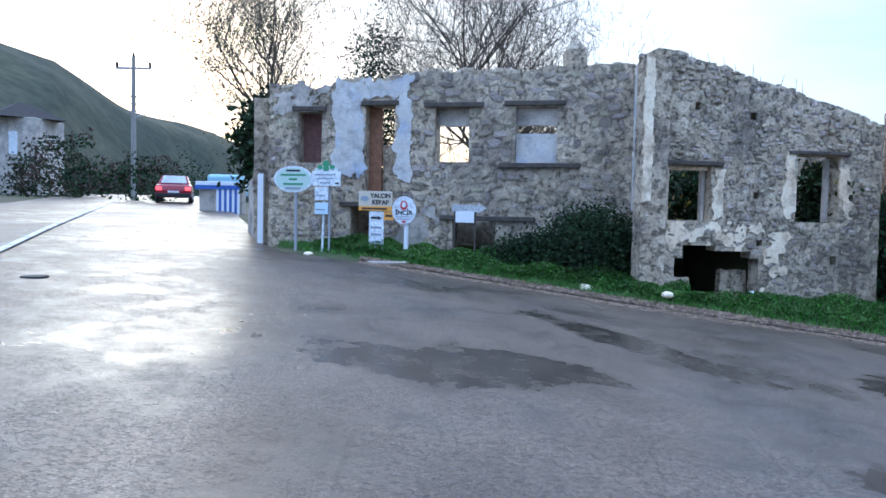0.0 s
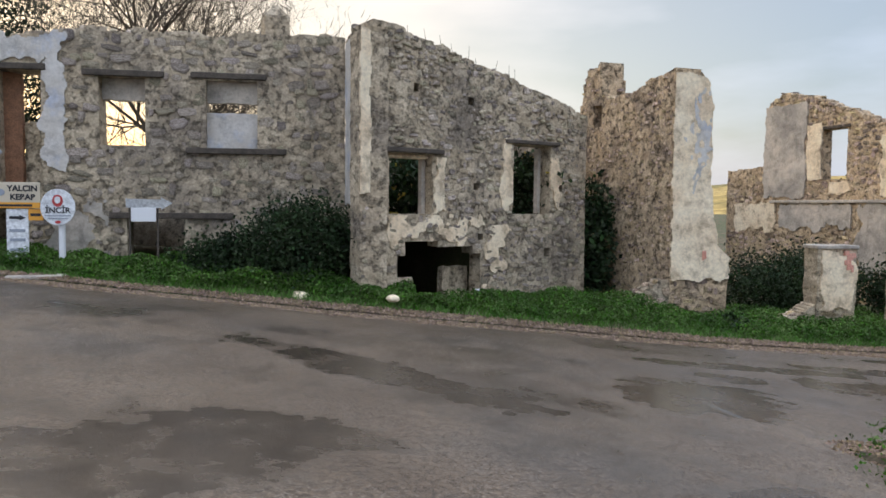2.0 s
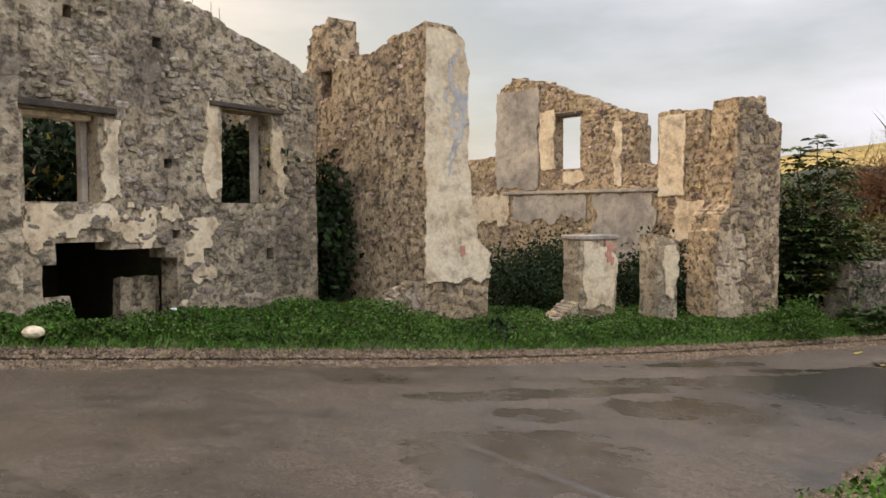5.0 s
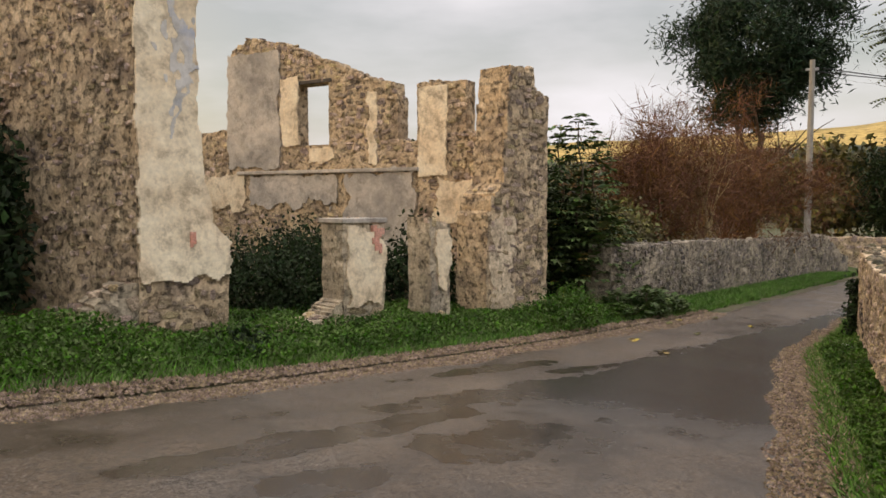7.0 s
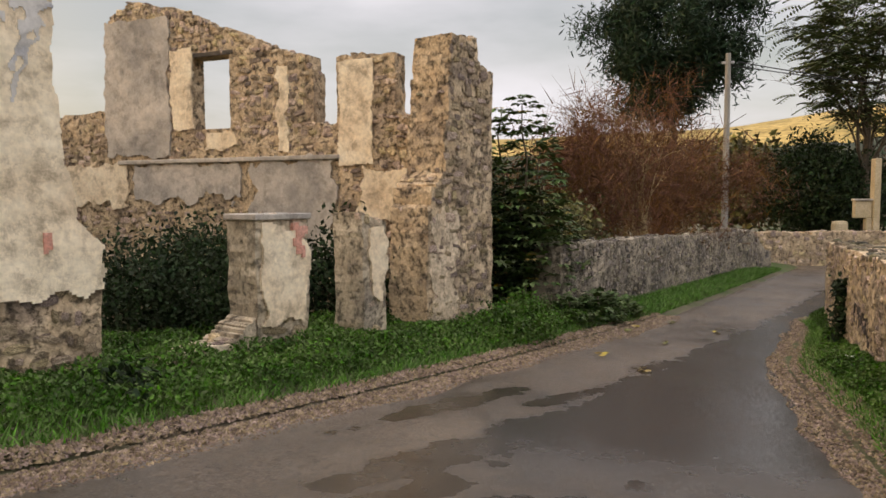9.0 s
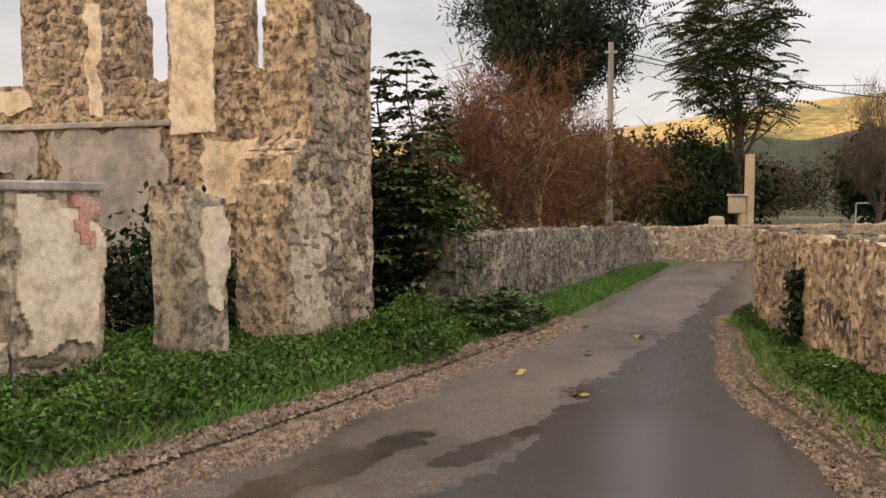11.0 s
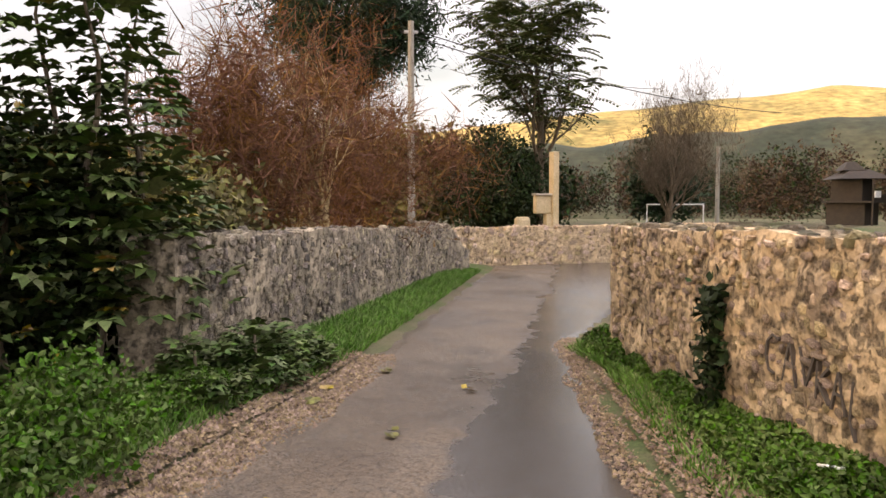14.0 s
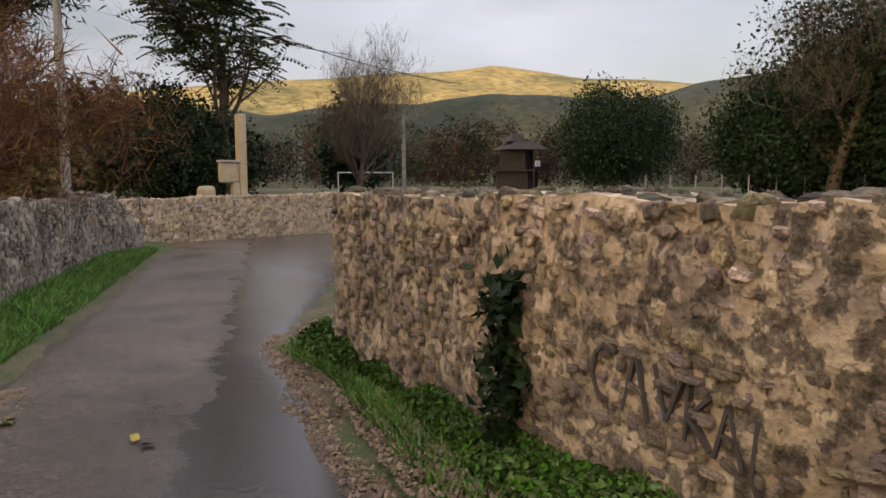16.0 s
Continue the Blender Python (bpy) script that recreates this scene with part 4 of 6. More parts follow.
def compound_leaves(t, ends, rng, mat, length=0.38, pairs=6, leaf=0.075, per=2):
    """Drooping feathered leaves at the twig ends."""
    vs, fs, k = [], [], 0
    for e in ends:
        for _ in range(per):
            a = rng.uniform(0, 2 * math.pi)
            d = np.array((math.cos(a), math.sin(a), rng.uniform(-0.25, 0.35)))
            d /= np.linalg.norm(d)
            side = np.cross(d, (0, 0, 1))
            side /= np.linalg.norm(side)
            for i in range(pairs):
                s = (i + 1) / pairs
                c = np.array(e) + d * length * s - np.array((0, 0, 0.16 * length * s * s * 2))
                for g in (-1, 1):
                    tip = c + side * g * leaf * 1.7 * (1.1 - 0.5 * s) + d * leaf * 0.5 - np.array((0, 0, leaf * 0.5))
                    w = d * leaf * 0.33
                    vs += [c, (c + tip) / 2 + w, tip, (c + tip) / 2 - w]
                    fs.append((k, k + 1, k + 2, k + 3))
                    k += 4
    return tagged(fast_mesh("crown", np.array(vs), fs, mat, t, "drooping feathered leaves"), kind="stuff")


def verge(name, spots, leaf, mat, label, seed, height=0.16, upright=0.3, long=1.8, category="weeds"):
    """Low leaves over an area: spots are arrays of x, y."""
    rng = np.random.default_rng(seed)
    x, y = spots
    z = np.array([land_z(a, b) for a, b in zip(x, y)])
    h = height * (0.45 + 0.9 * np.array([abs(n1(a * 1.4, b * 1.4, seed)) * 1.6 for a, b in zip(x, y)]))
    p = np.stack([x, y, z + h * rng.uniform(0.1, 1.0, len(x))], 1)
    lv, lf = leaf_cloud(p, np.tile(np.array((0, 0, upright)), (len(x), 1)), leaf, rng, long)
    return tagged(fast_mesh(name, lv, lf, mat), label, category, kind="stuff")


def band(rng, n, x0, x1, near, far):
    """Spots between the lines near(x) and far(x)."""
    x = rng.uniform(x0, x1, n)
    s = rng.uniform(0, 1, n)
    a = np.array([near(q) for q in x])
    b = np.array([far(q) for q in x])
    return x, a + (b - a) * s


def blades(name, spots, h, mat, label, seed, w=0.007, lean=0.5):
    rng = np.random.default_rng(seed)
    x, y = spots
    n = len(x)
    z = np.array([land_z(a, b) for a, b in zip(x, y)])
    p = np.stack([x, y, z - 0.01], 1)
    hh = h * rng.uniform(0.4, 1.25, n)[:, None]
    d = rng.normal(size=(n, 3)) * lean * hh
    d[:, 2] = hh[:, 0]
    a = rng.uniform(0, math.pi, n)
    s = np.stack([np.cos(a), np.sin(a), np.zeros(n)], 1) * w
    v = np.stack([p - s, p + s, p + d * 0.55 + s * 0.7, p + d * np.array((1.25, 1.25, 1.0)), p + d * 0.55 - s * 0.7], 1).reshape(-1, 3)
    k = np.arange(n)[:, None] * 5
    f = np.concatenate([k + [0, 1, 2], k + [0, 2, 4], k + [4, 2, 3]], 0)
    return tagged(fast_mesh(name, v, f, mat), label, "grass", kind="stuff")


rng0 = np.random.default_rng(11)


def back_y(x):
    """How far back the north verge runs, to the ruins' feet."""
    if x < 3.2:
        return 14.3 - 0.2 * x
    if x < 7.6:
        return 12.15 + 0.19 * (x - 3.3)
    if x < 8.2:
        return 14.5
    if x < 14.4:
        return 14.9 - 0.373 * x + 1.2
    return 8.5 - (x - 15.3) * 0.33


verge("nettles", band(rng0, 170000, -2.5, 16.0, lambda x: kerb_y(x) + 0.32 + 0.12 * n1(x * 2, 5), back_y), 0.023, M_WEED, "bank of low green nettles at the foot of the ruins", 1, 0.2)
blades("grass_bank", band(rng0, 26000, -3.2, 16.5, lambda x: kerb_y(x) + 0.16 + 0.08 * n1(x * 3, 4), lambda x: kerb_y(x) + 0.9), 0.11, M_GRASS, "short green grass on the verge", 2)
blades("grass_lane", band(rng0, 30000, 15.8, 27.5, lambda x: kerb_y(x) + 0.05, lambda x: 8.42 - (x - 15.3) * 0.328), 0.1, M_GRASS, "bright green grass strip under the lane wall", 3)
verge("nettles_south", band(rng0, 60000, 6.5, 17.0, lambda x: right_y(x) - 0.28 - 0.1 * n1(x * 2, 3), lambda x: 5.15 - (x - 10) * 0.045), 0.023, M_WEED, "low green nettles at the foot of the ochre wall", 4, 0.16)
blades("grass_south", band(rng0, 14000, 5.5, 17.4, lambda x: right_y(x) - 0.1, lambda x: 5.2 - (x - 10) * 0.045), 0.09, M_GRASS, "short grass at the foot of the ochre wall", 5)
verge("nettles_corner", (rng0.normal(5.6, 0.34, 20000), rng0.normal(4.95, 0.26, 20000)), 0.022, M_WEED, "clump of green weeds at the lane's mouth", 6, 0.35)


def gravel(name, spots, size, seed, label):
    rng = np.random.default_rng(seed)
    x, y = spots
    n = len(x)
    z = np.array([max(land_z(a, b) + 0.025, road_z(a, b) - 0.01) for a, b in zip(x, y)])
    p = np.stack([x, y, z], 1)
    s = size * rng.uniform(0.4, 1.5, n)
    o = np.array([(1, 0, 0), (-0.5, 0.87, 0), (-0.5, -0.87, 0), (0, 0, 0.8)])
    v = p[:, None, :] + (o[None] + rng.normal(size=(n, 4, 3)) * 0.25) * s[:, None, None]
    k = np.arange(n)[:, None] * 4
    f = np.concatenate([k + [0, 1, 3], k + [1, 2, 3], k + [2, 0, 3]], 0)
    return tagged(fast_mesh(name, v.reshape(-1, 3), f, M_GRAVEL), label, "gravel", kind="stuff")


gravel("gravel_north", band(rng0, 60000, -1.5, 17.0, lambda x: kerb_y(x) - 0.42 - 0.15 * n1(x * 1.2, 2), lambda x: kerb_y(x) + 0.2), 0.016, 7, "loose stones along the edge of the asphalt")
gravel("gravel_south", band(rng0, 26000, 4.6, 18.0, lambda x: right_y(x) + 0.26 + 0.15 * n1(x * 1.5, 6), lambda x: right_y(x) - 0.4), 0.014, 8, "loose stones along the edge of the asphalt")

# bushes against the ruins
leafy("bush", (2.55, 12.85, 0.45), (0.8, 0.5, 0.7), 0.62, 520, 24, 0.034, M_DARKLEAF, 21, "dark green bush in the corner of the facade", "bush", 0.04, 0.11)
leafy("bush", (1.55, 13.35, 0.5), (0.6, 0.35, 0.42), 0.32, 260, 24, 0.034, M_DARKLEAF, 22, "low dark green bush against the facade", "bush", 0.03, 0.1)
leafy("bush", (7.95, 13.4, 0.1), (0.3, 0.6, 1.1), 1.0, 180, 18, 0.06, M_DARKLEAF, 23, "dark broad-leaved shrub in the gap between the ruins", "bush", 0.03, 0.1)
# this bramble also stands in for the dark opening low in the end wall
leafy("bush", (12.2, 12.6, -0.4), (1.6, 1.1, 0.62), 0.55, 800, 26, 0.036, M_DARKLEAF, 24, "dark bramble in the ruined room, also standing for a shaded opening", "bush", 0.05, 0.16)
leafy("bush", (13.5, 11.2, -0.5), (0.5, 0.8, 0.75), 0.55, 220, 20, 0.045, M_DARKLEAF, 25, "dark bramble behind the broken pier", "bush", 0.04, 0.14)
leafy("bush", (8.75, 10.7, -0.35), (0.34, 0.26, 0.2), 0.16, 60, 14, 0.045, M_DARKLEAF, 26, "small round dark bush on the verge", "bush", 0.02, 0.06)
leafy("bush", (13.6, 8.75, -0.5), (0.75, 0.4, 0.28), 0.18, 300, 26, 0.025, M_WEED, 27, "mound of green nettles by the corner pier", "bush", 0.02, 0.08)
leafy("ivy", (13.95, 5.03, -0.5), (0.1, 0.05, 0.42), 0.4, 44, 14, 0.04, M_DARKLEAF, 30, "ivy climbing the joint of the ochre wall", "ivy", 0.012, 0.05)

# young fig at the lane: straight stems with tiers of lobed leaves
def fig_leaves(spots, size, rng):
    """Lobed leaves: five pointed fingers round each spot, the whole leaf tilted outwards."""
    vs, fs, k = [], [], 0
    for p, out in spots:
        o = np.array(out) + rng.normal(size=3) * 0.25
        o /= np.linalg.norm(o) + 1e-9
        side = np.cross(o, (0, 0, 1))
        side /= np.linalg.norm(side) + 1e-9
        up = np.cross(side, o)
        q = size * rng.uniform(0.6, 1.25)
        for a, r in ((-1.5, 0.55), (-0.75, 0.85), (0.0, 1.0), (0.75, 0.85), (1.5, 0.55)):
            d = o * math.cos(a) + side * math.sin(a)
            w = (side * math.cos(a) - o * math.sin(a)) * q * 0.2
            tip = np.array(p) + d * q * r - up * q * 0.18 * r
            mid = np.array(p) + d * q * r * 0.6 + up * q * 0.05
            vs += [np.array(p), mid + w, tip, mid - w]
            fs.append((k, k + 1, k + 2, k + 3))
            k += 4
    return np.array(vs), fs


def fig(at, height, seed, low=0.5):
    rng = np.random.default_rng(seed)
    t = thing("fig_sapling", at, "leggy young fig with tiers of lobed green leaves", "tree", "figs by the corner")
    pts = [Vector((0.05 * math.sin(i * 1.3 + seed), 0.05 * math.cos(i * 1.7 + seed), height * i / 8)) for i in range(9)]
    bm = bmesh.new()
    for i in range(8):
        q = tube_bm(pts[i], pts[i + 1], 0.04 - 0.004 * i, 0.036 - 0.004 * i, 7)
        me = bpy.data.meshes.new("tmp")
        q.to_mesh(me)
        q.free()
        bm.from_mesh(me)
        bpy.data.meshes.remove(me)
    part("trunk", bm, M_BARK, t, "thin grey stem")
    spots, z = [], low
    while z < height + 0.05:
        s = z / height
        c = pts[min(8, int(s * 8))]
        reach = 0.62 * (1 - s) ** 0.6 + 0.14
        turn = rng.uniform(0, 6.28)
        for j in range(8 if s > 0.55 else 10):
            a = turn + j * 6.28 / (8 if s > 0.55 else 10) + rng.normal() * 0.2
            r = reach * rng.uniform(0.45, 1.0)
            d = np.array((math.cos(a), math.sin(a), 0.1))
            spots.append((np.array((c.x, c.y, z)) + d * r + np.array((0, 0, rng.normal() * 0.05)), d))
            if s < 0.6:
                spots.append((np.array((c.x, c.y, z)) + d * r * 0.5 + rng.normal(size=3) * 0.06, d))
        z += 0.17 if s > 0.55 else 0.11
    v, f = fig_leaves(spots, 0.19, rng)
    tagged(fast_mesh("crown", v, f, M_FIGLEAF, t, "lobed green leaves"), kind="stuff")
    gold = [spots[i] for i in rng.integers(0, len(spots), 9)]
    v, f = fig_leaves(gold, 0.15, rng)
    tagged(fast_mesh("autumn_leaves", v + np.array((-0.03, -0.03, 0.02)), f, M_YELLOWLEAF, t, "a few yellowed leaves"), kind="stuff")


for at, hh, sd in (((15.45, 9.05, -0.5), 3.15, 44), ((15.7, 9.45, -0.5), 3.1, 45), ((15.75, 8.85, -0.5), 2.75, 46), ((15.15, 9.6, -0.5), 2.6, 47), ((16.4, 8.95, -0.5), 2.3, 48)):
    fig(at, hh, sd)
rngf = np.random.default_rng(44)
for at, hh, n in (((15.75, 7.95, -0.6), 0.5, 420), ((16.4, 7.75, -0.65), 0.42, 300), ((15.1, 8.3, -0.6), 0.5, 260)):
    t = thing("fig_shrub", at, "low fig shoots with lobed green leaves beside the lane", "shrub", "fig shoots")
    spots = []
    for _ in range(n):
        a, r, z = rngf.uniform(0, 6.28), rngf.uniform(0, 1) ** 0.5, rngf.uniform(0.05, 1.0)
        d = np.array((math.cos(a), math.sin(a), 0.35))
        spots.append((np.array((d[0] * r * 0.62, d[1] * r * 0.36, hh * z * (1.15 - 0.7 * r))), d))
    v, f = fig_leaves(spots, 0.115, rngf)
    tagged(fast_mesh("crown", v, f, M_FIGLEAF, t), kind="stuff")
    part("trunk", tube_bm((0, 0, -0.08), (0.03, 0.02, hh * 0.8), 0.022, 0.01, 7), M_BARK, t, "short stem")
leafy("thicket_tree", (16.1, 9.9, -0.5), (1.2, 0.8, 0.95), 0.95, 520, 24, 0.055, M_DARKLEAF, 31, "dark thicket behind the saplings with some yellow leaves", "tree", 0.08, 0.18, extra=M_YELLOWLEAF)
leafy("thicket_tree", (18.6, 9.3, -0.5), (1.5, 0.9, 0.75), 1.0, 420, 22, 0.06, M_OLIVELEAF, 32, "olive-green thicket behind the lane wall", "tree", 0.08, 0.2)
leafy("thicket_tree", (17.4, 13.5, -0.4), (1.6, 2.2, 1.3), 1.5, 300, 16, 0.1, M_DARKLEAF, 33, "dark thicket behind the end wall", "tree", 0.08, 0.2)

# russet bare tree and its neighbours
bare_tree("russet_tree", (21.5, 7.2, -0.5), 3.9, 51, "bare tree with pale yellowish limbs and russet twigs", M_PALEBARK, 3, 4, 0.45, 0.11, twigmat=M_REDTWIG, trunks=1, fine=8.0, first=0.15, curl=0.32, wild=True)
bare_tree("russet_tree", (20.8, 8.6, -0.5), 3.5, 52, "bare tree with a dense head of russet twigs", M_REDTWIG, 4, 5, 0.75, 0.07, twigmat=M_REDTWIG, fine=2.2, trunks=2, first=0.1, curl=0.42, wild=True)
bare_tree("russet_tree", (24.6, 7.3, -0.5), 3.8, 53, "bare tree with a dense head of russet twigs", M_REDTWIG, 4, 5, 0.75, 0.07, twigmat=M_REDTWIG, fine=2.2, trunks=2, first=0.1, curl=0.42, wild=True)
leafy("pine_tree", (35.0, 7.0, -0.5), (2.7, 2.7, 2.7), 7.6, 80, 480, 0.055, M_PINE, 54, "tall dark pine behind the lane wall", "tree", 0.28, 0.4, long=5.0)
leafy("dark_tree", (31.0, 9.8, -0.5), (2.4, 1.8, 1.6), 1.9, 420, 24, 0.1, M_OLIVELEAF, 55, "olive-brown tree behind the bare trees", "tree", 0.15, 0.3)
rngt = np.random.default_rng(56)
t = thing("ash_tree", (38.6, -0.9, -0.6), "tall half-bare tree with feathered leaves in tiers", "tree")
v, f, e = branches(rngt, (0, 0, 0), 10.4, 3, 0.6, 0.24, 5, first=0.3, up=0.5)
fast_mesh("trunk", np.array(v), f, M_BARK, t, "forked trunk and limbs")
e = [q for q in e if q.z > 3.2 and (q.x ** 2 + q.y ** 2) ** 0.5 < 3.6]
e = [e[i] for i in rngt.permutation(len(e))[:330]]
compound_leaves(t, e, rngt, M_ASHLEAF, 0.95, 7, 0.19, 3)
leafy("ivy_tree", (39.4, 0.9, -0.6), (2.4, 1.9, 2.1), 2.2, 700, 26, 0.09, M_DARKLEAF, 57, "dark ivy-covered tree beyond the bend", "tree", 0.2, 0.35)
leafy("ivy_tree", (42.5, 4.0, -0.6), (3.0, 2.4, 2.0), 2.4, 300, 18, 0.2, M_OLIVELEAF, 58, "olive-green tree beyond the bend", "tree", 0.2, 0.4)
leafy("ivy_tree", (46.0, -1.5, -0.6), (3.0, 2.4, 1.7), 2.0, 280, 18, 0.2, M_DARKLEAF, 59, "dark tree behind the yellow ruin", "tree", 0.2, 0.4)
bare_tree("bare_tree", (43.0, -8.0, -0.4), 6.0, 60, "bare tree with upright brown twigs", M_BARK, 4, 5, 0.5, 0.12, trunks=2, twigmat=M_BARK)
leafy("conifer", (47.0, -9.8, -0.4), (1.7, 1.7, 2.4), 2.6, 200, 18, 0.2, M_PINE, 61, "dark green conifer at the field's edge", "tree", 0.15, 0.3)
leafy("round_tree", (53.6, -35.0, -0.6), (4.2, 4.2, 3.4), 4.2, 620, 60, 0.13, M_DARKLEAF, 62, "round dark tree by the field", "tree", 0.3, 0.6)
bare_tree("bare_tree", (31.5, -27.0, -0.6), 11.0, 63, "large grey bare tree beyond the field", M_BARK, 4, 6, 0.7, 0.35, twigmat=M_BARK, leaves=9000, leafmat=M_DARKLEAF, leafsize=0.14, spreadleaf=0.6)
leafy("dark_tree", (34.5, -29.5, -0.6), (4.6, 4.0, 2.9), 3.2, 900, 60, 0.13, M_DARKLEAF, 64, "dark tree beyond the field", "tree", 0.3, 0.6)
leafy("dark_tree", (29.0, -30.0, -0.6), (5.0, 4.0, 3.9), 4.3, 1000, 60, 0.13, M_DARKLEAF, 65, "dark olive tree beyond the field", "tree", 0.3, 0.6)

# trees behind the facade
bare_tree("bare_tree", (-4.6, 22.0, 0.5), 8.0, 71, "half-bare tree with thin ochre leaves behind the facade", M_BARK, 4, 6, 0.7, 0.14, twigmat=M_BARK, leaves=3600, leafmat=M_OLIVELEAF, leafsize=0.045, spreadleaf=0.3, fine=1.0)
bare_tree("bare_tree", (1.9, 24.5, 0.4), 10.2, 72, "wide bare tree behind the facade", M_BARK, 4, 6, 0.85, 0.16, twigmat=M_BARK, trunks=2, fine=1.0)
leafy("dark_tree", (-2.2, 24.0, 0.4), (0.9, 0.9, 2.4), 4.8, 170, 26, 0.06, M_DARKLEAF, 73, "narrow dark evergreen behind the facade", "tree", 0.15, 0.22)
leafy("dark_tree", (-4.75, 19.2, 0.6), (0.55, 0.55, 1.2), 2.5, 120, 18, 0.1, M_DARKLEAF, 74, "dark leafy tree at the end of the facade", "tree", 0.1, 0.18)
leafy("dark_tree", (6.7, 15.6, 1.0), (0.8, 0.7, 0.8), 1.0, 160, 16, 0.08, M_DARKLEAF, 76, "dark ivy growing inside the roofless house", "tree", 0.06, 0.18, extra=M_YELLOWLEAF)
leafy("ivy", (6.95, 13.75, 1.32), (0.25, 0.7, 0.75), 0.65, 190, 18, 0.06, M_DARKLEAF, 77, "dark ivy behind the gable window", "ivy", 0.03, 0.12, extra=M_YELLOWLEAF)
leafy("dark_tree", (5.4, 15.9, 1.0), (1.3, 0.9, 0.8), 1.0, 200, 16, 0.09, M_DARKLEAF, 75, "dark tree growing inside the roofless house", "tree", 0.08, 0.2, extra=M_YELLOWLEAF)


# ---- hills and far woods ----
def ridge(name, centre, table, depth, mat, label, rough, steps=160, low=-8.0):
    """A hill round the place: its crest by heading (degrees from +y) as (heading, distance, height)."""
    hs = np.linspace(table[0][0], table[-1][0], steps)
    v, rows = [], 26
    for i in range(rows):
        s = i / (rows - 1)
        for h in hs:
            d = lerp(h, [(t[0], t[1]) for t in table])
            z = lerp(h, [(t[0], t[2]) for t in table])
            dist = d - depth * (1 - s)
            zz = low + (z - low) * (math.sin(s * math.pi / 2) ** 1.2)
            a = radians(h)
            x, y = centre[0] + dist * math.sin(a), centre[1] + dist * math.cos(a)
            q = d / 40.0
            zz += rough * (n1(x / (8 * q), y / (8 * q), 3) + 0.5 * n1(x / (2.5 * q), y / (2.5 * q), 5)) * (0.3 + s)
            v.append((x, y, zz))
    f = [(i * steps + j, i * steps + j + 1, (i + 1) * steps + j + 1, (i + 1) * steps + j) for i in range(rows - 1) for j in range(steps - 1)]
    return tagged(mesh_ob(name, v, f, mat, smooth=True), label, "hill", kind="structure")


ridge("backdrop_hill_west", (0, 0), [(-95, 110, 20), (-60, 120, 28), (-38, 140, 26), (-31, 150, 26.5), (-27.3, 155, 25.5), (-24.5, 165, 22), (-22.6, 175, 20.5), (-20.5, 190, 20), (-17, 215, 20), (-14.5, 240, 17), (-8, 260, 10), (5, 300, 8), (30, 320, 6)],
      95, M_HILLDARK, "dark wooded hillside against the low sun", 2.2)
ridge("backdrop_hill_east", (10, 7), [(40, 520, 14), (75, 560, 40), (95, 580, 52), (106, 590, 66), (112, 600, 70), (118, 600, 76), (121, 600, 76), (126, 610, 82), (132, 600, 72), (140, 600, 66), (150, 620, 60), (175, 640, 50), (200, 640, 30)],
      330, M_HILLSUNGOLD, "golden sunlit hills across the valley", 3.0)
ridge("backdrop_wood_east", (10, 7), [(60, 150, 8), (85, 150, 10), (100, 145, 11), (110, 150, 13), (120, 160, 16), (126, 160, 17), (134, 160, 16), (145, 150, 18), (160, 140, 20), (200, 140, 14)],
      50, M_HILLDARK, "dark woods at the foot of the hills", 1.8)


def wood_belt(name, h0, h1, d0, d1, n, mats, seed, label, zr=(3, 6)):
    rng = np.random.default_rng(seed)
    for m in mats:
        pts = []
        for _ in range(n):
            a, d = radians(rng.uniform(h0, h1)), rng.uniform(d0, d1)
            hgt = rng.uniform(*zr)
            c = np.array((10 + d * math.sin(a), 7 + d * math.cos(a), -0.5 + hgt * 0.5))
            r = hgt * 0.36
            k = rng.normal(size=(34, 3))
            k /= np.linalg.norm(k, axis=1)[:, None]
            k = c + k * np.array((r, r, hgt * 0.5)) * rng.uniform(0.5, 1, (34, 1))
            pts.append(np.repeat(k, 16, 0) + rng.normal(size=(34 * 16, 3)) * 0.28)
        lv, lf = leaf_cloud(np.concatenate(pts), None, 0.15, rng)
        tagged(fast_mesh(name, lv, lf, m), label, "trees", kind="stuff")


wood_belt("far_woods", 84, 150, 66, 95, 70, (M_FARTWIG, M_FARTWIG, M_DARKLEAF), 81, "belt of mixed autumn trees beyond the field", (4, 7))
wood_belt("far_woods_north", 48, 82, 30, 60, 26, (M_OLIVELEAF, M_DARKLEAF), 82, "trees behind the ruins", (3, 5))


# ---- road signs in front of the facade ----
def board(t, face, u0, u1, z0, z1, mat, label, name="panel", out=0.0, depth=0.03, bevel=0.006):
    return part(name, box_bm(u0, u1, z0, z1, out - depth, out, bevel), mat, t, label, face.matrix(0, 0))


def disc(t, face, u, z, ru, rz, mat, label, name="panel", out=0.0, depth=0.03, sides=40):
    bm = bmesh.new()
    bmesh.ops.create_cone(bm, cap_ends=True, segments=sides, radius1=1, radius2=1, depth=1, matrix=Matrix.Translation((u, z, out - depth / 2)) @ Matrix.Diagonal((ru, rz, depth, 1)))
    return part(name, bm, mat, t, label, face.matrix(0, 0))


def post(t, face, u, z0, z1, r, mat, label="", out=-0.05, lean=0.0):
    return part("post", tube_bm(face.p(u, z0, out), face.p(u + lean, z1, out), r, r, 10), mat, t, label)


